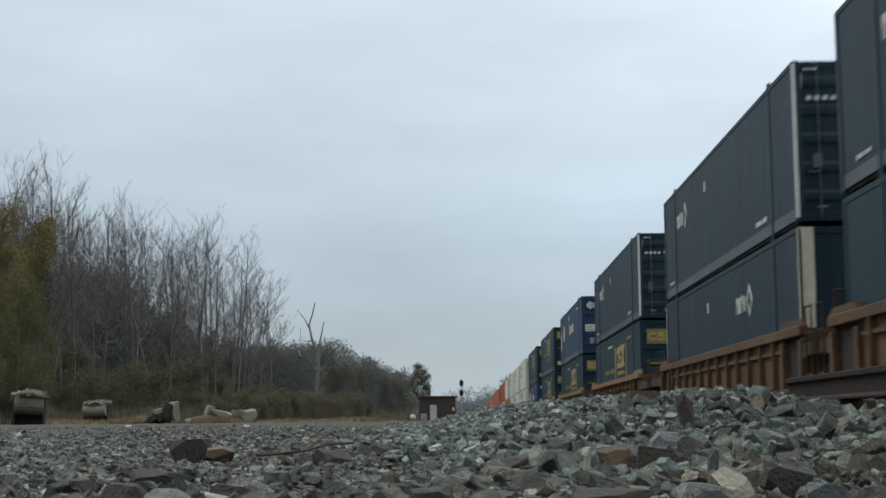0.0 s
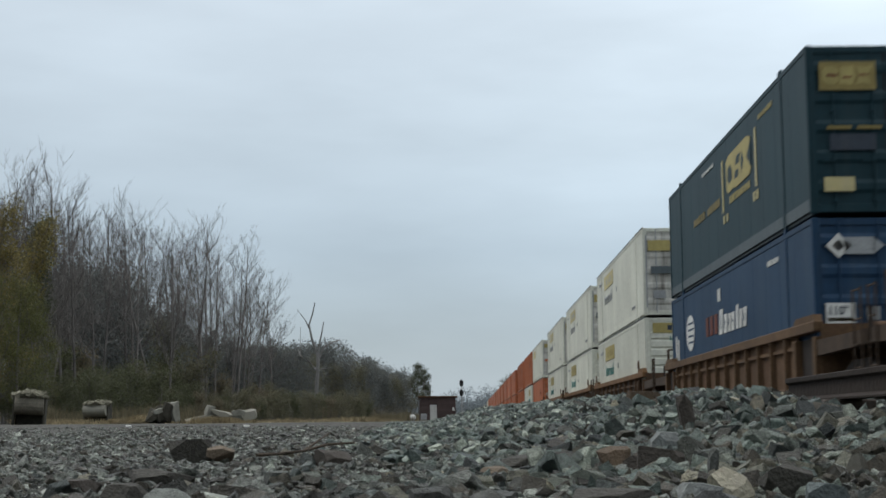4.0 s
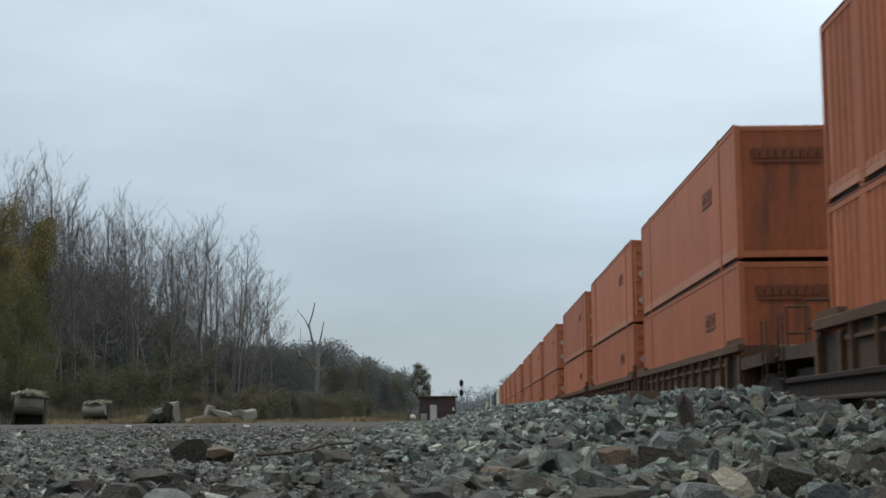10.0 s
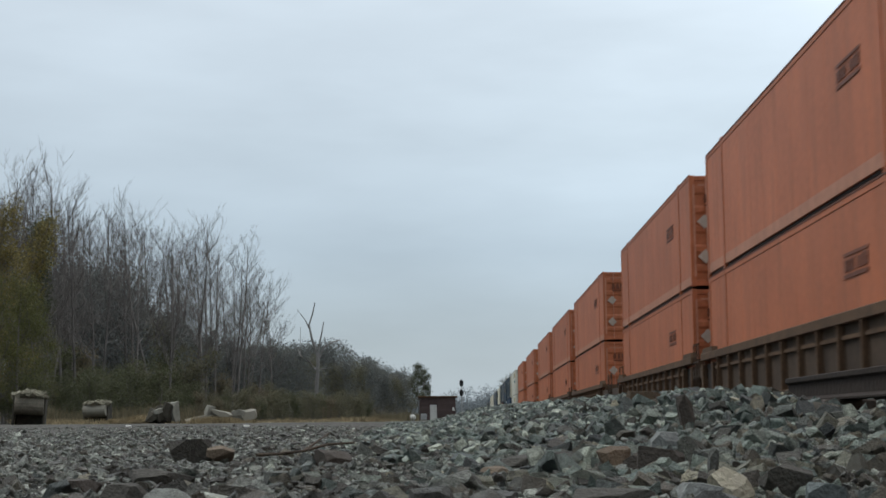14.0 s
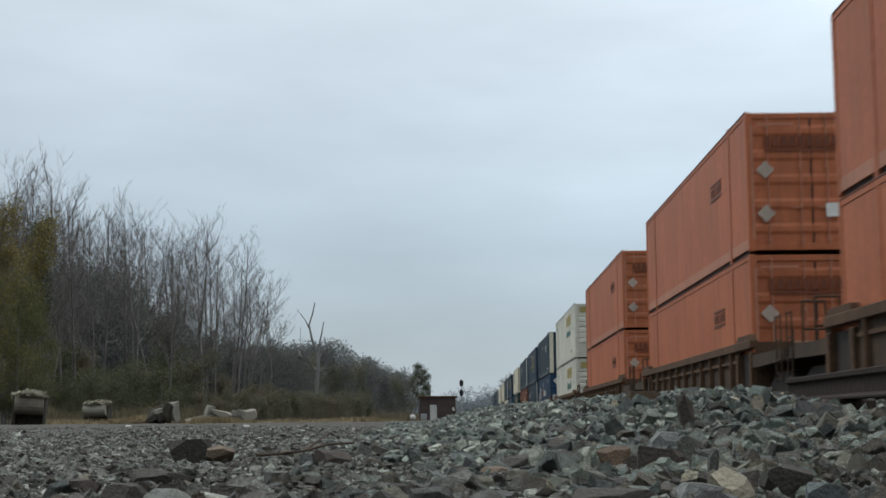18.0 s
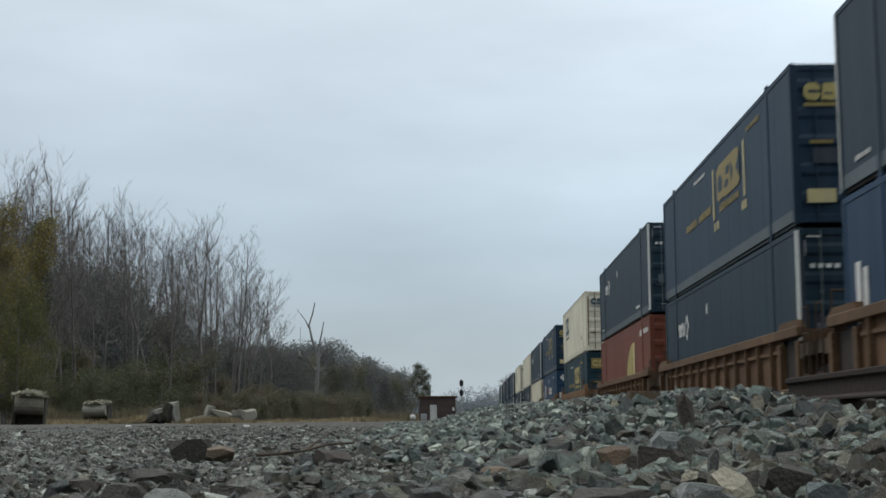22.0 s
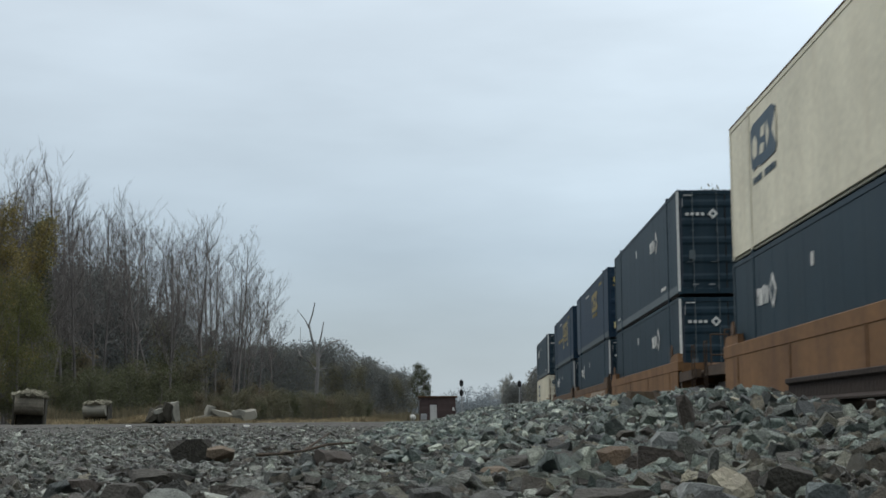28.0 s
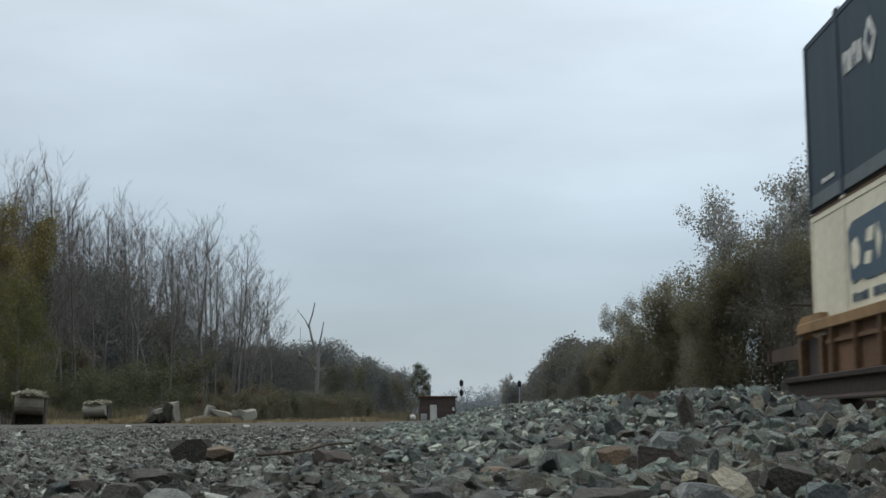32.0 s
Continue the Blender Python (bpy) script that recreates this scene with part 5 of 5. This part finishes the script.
def grow(seed, tall, first, spread, boughs, twigs, thick, rise=0.08, stems=1, steep=1.0, fine=3, bend=0.085, narrow=0.75):
    """A bare tree as two meshes' lists: trunk, and limbs with twigs; also the tips, where leaves may sit."""
    rng = random.Random(seed)
    tv, tf, bv, bf, tips = [], [], [], [], []
    for s in range(stems):
        lean = Vector((rng.uniform(-0.9, 0.9) * bend, rng.uniform(-0.9, 0.9) * bend, 1)) + (Vector((rng.uniform(-.25, .25), rng.uniform(-.2, .2), 0)) if stems > 1 else Vector())
        pts, rad = limb(rng, Vector((rng.uniform(-.3, .3) * (stems > 1), rng.uniform(-.3, .3) * (stems > 1), -0.3)), lean, tall * rng.uniform(0.85, 1.0), thick, 9, 0.05, bend)
        tube(pts, rad, 7, tv, tf)
        for b in range(boughs // stems):
            f = first + (0.97 - first) * (b + rng.random()) / (boughs // stems)
            i = min(int(f * 9), 8)
            p = pts[i].lerp(pts[i + 1], f * 9 - i)
            a = rng.uniform(0, 2 * math.pi)
            up = steep * (0.45 + 0.75 * f) * rng.uniform(0.7, 1.2)
            d = Vector((math.cos(a), math.sin(a), up))
            ln = spread * tall * (1.15 - narrow * f) * rng.uniform(0.6, 1.1)
            q, r = limb(rng, p, d, ln, max(0.018, rad[i] * 0.32), 5, rise, 0.2)
            tube(q, r, 4, bv, bf)
            for _ in range(twigs):
                j = rng.randint(1, 4)
                d2 = (q[j + 1] - q[j]).normalized() + Vector((rng.uniform(-1, 1), rng.uniform(-1, 1), rng.uniform(-0.2, 1.0))) * 0.85
                q2, r2 = limb(rng, q[j].lerp(q[j + 1], rng.random()), d2, ln * rng.uniform(0.25, 0.5), max(0.007, r[j] * 0.42), 2, rise * 1.2, 0.22)
                tube(q2, r2, 3, bv, bf)
                tips.append(q2[-1])
                for _ in range(fine):
                    k = rng.randint(0, 1)
                    d3 = (q2[k + 1] - q2[k]).normalized() + Vector((rng.uniform(-1, 1), rng.uniform(-1, 1), rng.uniform(-0.1, 1))) * 0.7
                    q3, r3 = limb(rng, q2[k].lerp(q2[k + 1], rng.random()), d3, ln * rng.uniform(0.12, 0.28), 0.008, 1, rise, 0.2)
                    tube(q3, r3, 3, bv, bf)
                    tips.append(q3[-1])
            tips.append(q[-1])
    return (tv, tf), (bv, bf), tips


def leaves(rng, tips, per, size, blur, squash=1.0):
    """Small bent leaves in loose clumps round the tips."""
    n = len(tips) * per
    away = rng.normal(0, 1, (n, 3))
    away *= (blur * 1.75 * rng.uniform(0, 1, n) ** 0.45 / np.linalg.norm(away, axis=1))[:, None]
    c = np.repeat(np.array([t[:] for t in tips]), per, 0) + away * np.array([1, 1, squash])
    u = rng.normal(0, 1, (n, 3))
    u /= np.linalg.norm(u, axis=1)[:, None]
    w = np.cross(u, rng.normal(0, 1, (n, 3)))
    w /= np.linalg.norm(w, axis=1)[:, None]
    s = size * rng.uniform(0.55, 1.25, n)[:, None]
    k = np.cross(u, w) * s * 0.18
    v = np.stack([c - u * s, c + w * s * 0.55 + k, c + u * s, c - w * s * 0.55 + k], 1).reshape(-1, 3)
    return v, np.arange(n * 4).reshape(-1, 4)


def tree(name, label, category, group, seed, tall, first, spread, boughs, twigs, thick, leaf=None, per=0, size=0.1, blur=0.3, stems=1, bark="bark", crown_from=0.0, fine=3, rise=0.08, steep=1.0, bend=0.085, narrow=0.75):
    t = new(name)
    tagged(t, label, category, group)
    trunk, limbs, tips = grow(seed, tall, first, spread, boughs, twigs, thick, stems=stems, fine=fine, rise=rise, steep=steep, bend=bend, narrow=narrow)
    part("trunk", raw("trunk", *trunk, bark, True), "", t)
    part("crown", raw("crown", *limbs, bark), "", t)
    if leaf:
        tips = [p for p in tips if p.z > crown_from * tall]
        part("foliage", raw("foliage", *leaves(np.random.default_rng(seed), tips, per, size, blur), leaf), "", t)
    return t


def plant(models, spots):
    """The first spot of each model takes the model itself; the rest take copies, turned and scaled a little."""
    used = set()
    for k, (x, y, s, turn) in enumerate(spots):
        m = models[k % len(models)]
        p = pose(x, y, float(height(x, y)) - 0.05, 0, 0, turn)
        if m in used:
            m = copy_thing(m, p)
        else:
            used.add(m)
            m.matrix_world = p
        m.scale = (s, s, s)


def build_woods():
    rng = random.Random(21)
    bare = [tree("bare_tree", "tall leafless grey tree in a dense wood", "tree", "bare trees of the wood", 100 + k, 17.0, rng.uniform(0.26, 0.42), 0.25 + 0.06 * (k % 2), 24, 6, 0.13, fine=4, rise=0.05, steep=1.35 - 0.5 * (k % 2), bend=0.04 + 0.025 * (k % 3), narrow=0.52)
            for k in range(10)]
    spots = []
    # the edge of the wood runs beside the line, one loose row behind another
    for k in range(150):
        y = 78 + 120 * ((k + rng.uniform(0, 0.8)) / 150) ** 1.1
        row = k % 6
        if rng.random() < 0.20 + 0.26 * (y > 122):
            continue
        x = -24.8 - 2.7 * row + rng.uniform(-1.3, 1.3) - 0.01 * (y - 80)
        top = 14.6 + 3.2 * smooth(88, 104, y) + 2.9 * smooth(118, 148, y) - 3.2 * smooth(156, 190, y)
        spots.append((x, y, float(top) / 17.0 * rng.uniform(0.88, 1.03), rng.uniform(0, 360)))
    # the near end of the wood stands thicker
    for k in range(30):
        y = 78 + 1.1 * k + rng.uniform(-1, 1)
        spots.append((-0.262 * y - 2.2 - 7 * rng.random(), y, rng.uniform(0.70, 0.88), rng.uniform(0, 360)))
    spots.append((-26.2, 92, 1.0, 40))
    plant(bare, spots)
    broad = tree("bare_tree", "broad-crowned leafless tree at the edge of the wood", "tree", "bare trees of the wood", 131, 19.5, 0.34, 0.34, 30, 9, 0.17, fine=4, rise=0.05, steep=1.0, bend=0.05, narrow=0.55)
    plant([broad], [(-27.2, 153, 1.05, 70), (-26.5, 172, 0.90, 190)])
    gold = [tree("autumn_tree", ("tree with thinning orange-brown autumn leaves", "tree with dull green autumn leaves", "bushy tree with yellow-green leaves")[k], "tree", "autumn trees of the wood",
                 200 + k, 12.0, 0.10, 0.26, 24, 6, 0.15, ("leaf_gold", "leaf_green", "leaf_green")[k], 13, 0.07, 0.40) for k in range(3)]
    plant(gold, [(-22.6, 66, 0.86, 80), (-20.6, 62, 0.66, 10), (-19.9, 63, 0.54, 200), (-25.6, 75, 0.94, 140), (-20.8, 68, 0.56, 300), (-21.9, 70, 0.60, 30), (-23.4, 62, 0.90, 60), (-22.0, 61, 0.70, 20)])
    dark = [tree("pine_tree", "dark green pine with a ragged crown", "tree", "pines of the wood", 230 + k, 12.0, 0.34, 0.24, 24, 4, 0.14, "leaf_pine", 12, 0.11, 0.36) for k in range(2)]
    slim = tree("pine_tree", "slim dark pine rising among bare trees", "tree", "pines of the wood", 236, 12.0, 0.40, 0.13, 30, 4, 0.12, "leaf_pine", 9, 0.09, 0.26)
    plant([slim], [(-24.6, 79, 1.02, 0), (-25.9, 81, 0.88, 120)])
    plant(dark, [(-9.0, 300, 0.95, 40), (-10.0, 303, 1.0, 90), (-31, 176, 0.75, 10), (-33, 180, 0.8, 70)])
    # undergrowth
    shrub = [tree("shrub", "dense brown and green shrub at the edge of the wood", "shrub", "shrubs of the wood", 260 + k, 5.0, 0.04, 0.42, 18, 4, 0.045, ("brush", "leaf_dull", "leaf_dull", "leaf_dark")[k], 8, 0.105, 0.4, 3)
             for k in range(4)]
    spots = []
    for k in range(60):
        y = 62 + 130 * (k / 60) ** 1.1 + rng.uniform(-3, 3)
        x = -21.5 - 10 * rng.random() - 0.02 * (y - 60)
        spots.append((x, y, rng.uniform(0.6, 1.05) * (0.75 if x > -25 else 1.05), rng.uniform(0, 360)))
    # a low fringe along the verge
    for k in range(50):
        y = rng.uniform(100, 140)
        spots.append((-y * rng.uniform(0.045, 0.200) - 0.5, y, rng.uniform(0.32, 0.56), rng.uniform(0, 360)))
    # taller thicket between the trunks, deeper in
    for k in range(9):
        way, y = rng.uniform(0.175, 0.285), rng.uniform(104, 150)
        if way * y > 21.5:
            spots.append((-way * y - 1.5, y, rng.uniform(0.95, 1.4), rng.uniform(0, 360)))
    plant(shrub, spots)
    low_green = tree("shrub", "dark green shrub in front of the autumn trees", "shrub", "shrubs of the wood", 266, 5.0, 0.04, 0.42, 18, 4, 0.045, "leaf_dark", 9, 0.085, 0.4, 3)
    spots = []
    for k in range(24):
        y = rng.uniform(62, 92)
        spots.append((-y * rng.uniform(0.205, 0.32) - 0.5, y, rng.uniform(0.35, 0.62), rng.uniform(0, 360)))
    plant([low_green], spots)
    # the lower, denser wood beyond, out to the far end of the view
    low = [tree("scrub_tree", "low dense grey-green tree in the far wood", "tree", "trees of the far wood", 300 + k, 11.0, 0.08, 0.36, 18, 4, 0.10, ("thicket", "thicket", "leaf_dull", "thicket")[k], 9, 0.15, 0.8)
           for k in range(4)]
    spots = []
    for k in range(120):
        # bearing west of the line, from the near wood round to the pines by the hut
        way = 0.29 - 0.252 * (k + rng.uniform(-0.5, 0.5)) / 120
        edge = min(27.5 / way, 185 + 1300 * max(0.125 - way, 0))
        y = edge + rng.uniform(6, 40)
        tall = y * (0.036 + 0.018 * smooth(0.04, 0.12, way) + 0.055 * smooth(0.16, 0.29, way))
        spots.append((-way * y, y, float(tall) / 11 * rng.uniform(0.84, 1.03), rng.uniform(0, 360)))
    plant(low, spots)
    # the wood on the far side of the track
    poplar = [tree("poplar_tree", "tree with sparse pale leaves at its crown", "tree", "trees beyond the track", 330 + k, 13.0, 0.12, 0.34, 26, 4, 0.11, "leaf_grey", 19, 0.09, 0.34, 1, "bark", 0.52)
              for k in range(3)]
    plant(poplar, [(12.4, 71, 0.85, 0), (13.9, 73, 0.90, 90), (16.3, 72, 0.98, 200), (17.3, 74, 1.06, 60), (12.4, 112, 0.68, 140), (13.6, 116, 0.80, 10), (10.9, 118, 0.50, 280), (15.6, 114, 0.88, 35),
                   (12.4, 415, 1.1, 0), (10.2, 420, 1.05, 40), (19.6, 74, 1.15, 20), (13.4, 70, 0.62, 250), (15.3, 71, 0.9, 310)])
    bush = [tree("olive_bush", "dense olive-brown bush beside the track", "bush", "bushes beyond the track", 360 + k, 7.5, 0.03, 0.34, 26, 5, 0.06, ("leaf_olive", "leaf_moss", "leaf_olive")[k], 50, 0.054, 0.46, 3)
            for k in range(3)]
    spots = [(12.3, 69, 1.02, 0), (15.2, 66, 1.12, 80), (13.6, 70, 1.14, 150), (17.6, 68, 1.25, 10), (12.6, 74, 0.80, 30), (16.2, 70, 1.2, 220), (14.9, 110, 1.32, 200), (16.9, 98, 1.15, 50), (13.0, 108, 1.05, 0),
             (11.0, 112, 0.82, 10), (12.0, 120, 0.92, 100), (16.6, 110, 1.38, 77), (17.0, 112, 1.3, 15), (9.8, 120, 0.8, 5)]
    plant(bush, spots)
    hedge = [tree("hedge_bush", "dull brown-green bush in the far hedge", "bush", "bushes beyond the track", 380 + k, 7.5, 0.03, 0.40, 18, 4, 0.06, ("thicket", "leaf_moss")[k], 10, 0.15, 0.6, 3)
             for k in range(2)]
    spots = []
    for k in range(56):
        y = 118 + 230 * (k / 56) ** 1.2 + rng.uniform(-3, 3)
        spots.append((max(11.6, 0.056 * y - 0.018 * max(y - 200, 0)) + rng.uniform(0, 5.5), y, rng.uniform(0.80, 1.02) * min(0.0077 * y, 1.4), rng.uniform(0, 360)))
    for k in range(14):
        y = rng.uniform(335, 430)
        spots.append((rng.uniform(11.4, 16), y, rng.uniform(1.0, 1.35), rng.uniform(0, 360)))
    plant(hedge, spots)
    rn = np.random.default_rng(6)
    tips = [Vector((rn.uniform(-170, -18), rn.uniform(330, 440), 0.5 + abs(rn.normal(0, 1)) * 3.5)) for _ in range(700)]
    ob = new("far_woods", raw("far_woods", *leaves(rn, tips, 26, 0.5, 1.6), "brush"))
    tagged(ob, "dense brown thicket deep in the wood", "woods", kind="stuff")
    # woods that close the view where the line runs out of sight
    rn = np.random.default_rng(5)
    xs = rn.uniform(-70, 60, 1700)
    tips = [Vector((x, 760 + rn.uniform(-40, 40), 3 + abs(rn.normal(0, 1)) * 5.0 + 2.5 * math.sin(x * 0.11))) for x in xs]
    ob = new("far_woods", raw("far_woods", *leaves(rn, tips, 40, 0.50, 1.8), "far_haze"))
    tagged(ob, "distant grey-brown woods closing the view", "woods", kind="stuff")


build_woods()


def build_dead_tree():
    """The bleached, broken tree that stands before the wood: a short trunk and a few crooked limbs."""
    t = new("dead_tree")
    x0, y0 = -14.9, 140.0
    t.matrix_world = pose(x0, y0, float(height(x0, y0)))
    tagged(t, "bleached dead tree with a few broken limbs", "tree")

    def way(points, r0, r1):
        vs, fs = [], []
        pts = [Vector((a, 0.35 * math.sin(i * 2.1), b)) for i, (a, b) in enumerate(points)]
        tube(pts, [r0 + (r1 - r0) * i / (len(pts) - 1) for i in range(len(pts))], 8, vs, fs)
        return raw("limb", vs, fs, "deadwood", True)
    part("trunk", way(((-0.1, -0.4), (0, 2.5), (0.2, 4.8), (0.2, 6.4)), 0.20, 0.17), "", t)
    for pts, r0, r1 in ((((0.2, 6.2), (0, 6.9), (-0.4, 8.2), (-0.7, 9.5), (-0.4, 10.6), (-0.1, 11.7)), 0.19, 0.06), (((-0.7, 9.2), (-1.1, 10.0), (-1.8, 11.0)), 0.10, 0.03),
                        (((0.2, 6.2), (0.3, 7.7), (0.6, 8.7), (0.75, 9.8)), 0.15, 0.05), (((0.3, 6.3), (0.8, 7.3), (1.7, 7.8), (2.3, 8.0), (2.8, 7.5)), 0.18, 0.05),
                        (((0, 5.1), (-0.6, 5.8), (-1.5, 6.5), (-1.8, 7.2)), 0.15, 0.05), (((0.4, 5.1), (0.95, 5.2), (1.5, 5.3)), 0.10, 0.04),
                        (((1.2, 7.55), (1.4, 7.9), (1.7, 8.2)), 0.08, 0.04), (((-1.5, 6.5), (-1.6, 7.6), (-1.5, 9.3)), 0.05, 0.02)):
        part("limb", way(pts, r0 * 0.75, r1 * 0.8), "", t)


build_dead_tree()


def blades(name, rng, n, place, tall, mat, label, lean=0.35, width=0.02):
    """Thin upright blades, three corners each."""
    x, y = place(n)
    h = tall * rng.uniform(0.3, 1.0, n) * (0.75 + 0.45 * np.sin(x * 1.7 + 0.6 * y) * np.sin(y * 0.31 + x * 0.4))
    a, l = rng.uniform(0, 2 * np.pi, n), rng.normal(0, lean, n)
    g = height(x, y)
    w = width * rng.uniform(0.6, 1.4, n)
    v = np.empty((n, 3, 3))
    v[:, 0] = np.stack([x - w, y, g - 0.02], -1)
    v[:, 1] = np.stack([x + w, y, g - 0.02], -1)
    v[:, 2] = np.stack([x + np.cos(a) * l * h, y + np.sin(a) * l * h, g + h], -1)
    ob = new(name, raw(name, v.reshape(-1, 3), np.arange(n * 3).reshape(-1, 3), mat))
    tagged(ob, label, "grass", kind="stuff")


def build_grass():
    rng = np.random.default_rng(31)

    def verge(n):
        y = 46 + 90 * rng.uniform(0, 1, n) ** 1.3
        x = -0.32 * y + rng.uniform(0, 1, n) * (0.32 * y - 2.0 - 0.03 * y)
        keep = np.sin(x * 0.9 + 1.3) + np.sin(x * 0.37 - y * 0.06) > -0.35
        return np.where(y < 60, np.minimum(x, -11.5), np.where(keep, x, -0.30 * y)), y
    blades("dry_grass", rng, 42000, verge, 0.30, "grass", "dry tan grass along the edge of the yard", 0.8, 0.016)

    def tuft(n):
        return rng.normal(-7.1, 0.42, n), rng.uniform(40.6, 41.5, n)
    blades("dry_grass", rng, 1500, tuft, 0.30, "grass", "dry tan grass before the broken slabs", 0.7, 0.010)

    def weeds(n):
        y = 56 + 120 * rng.uniform(0, 1, n) ** 1.5
        return -0.155 * y - 1.0 - rng.uniform(0, 1, n) * (0.16 * y - 1.0), y
    blades("brown_weeds", rng, 30000, weeds, 0.9, "weed", "tall brown weeds and brush before the wood", 0.3, 0.022)

    def beyond(n):
        y = 185 + 150 * rng.uniform(0, 1, n)
        return -0.03 * y - 1.0 - rng.uniform(0, 1, n) * 0.13 * y, y
    blades("brown_weeds", rng, 16000, beyond, 1.7, "weed", "brown thicket under the far trees", 0.5, 0.04)

    def right(n):
        y = 30 + 300 * rng.uniform(0, 1, n) ** 1.4
        return 10.5 + rng.uniform(0, 1, n) ** 2 * 12, y
    blades("brown_weeds", rng, 26000, right, 1.3, "weed", "brown weeds along the far side of the track", 0.3, 0.025)


M["weed"] = material("brown_weed", (0.150, 0.128, 0.078), 0.9, 0, 0.3, 3, 0.0, island=0.35)
build_grass()


motions()
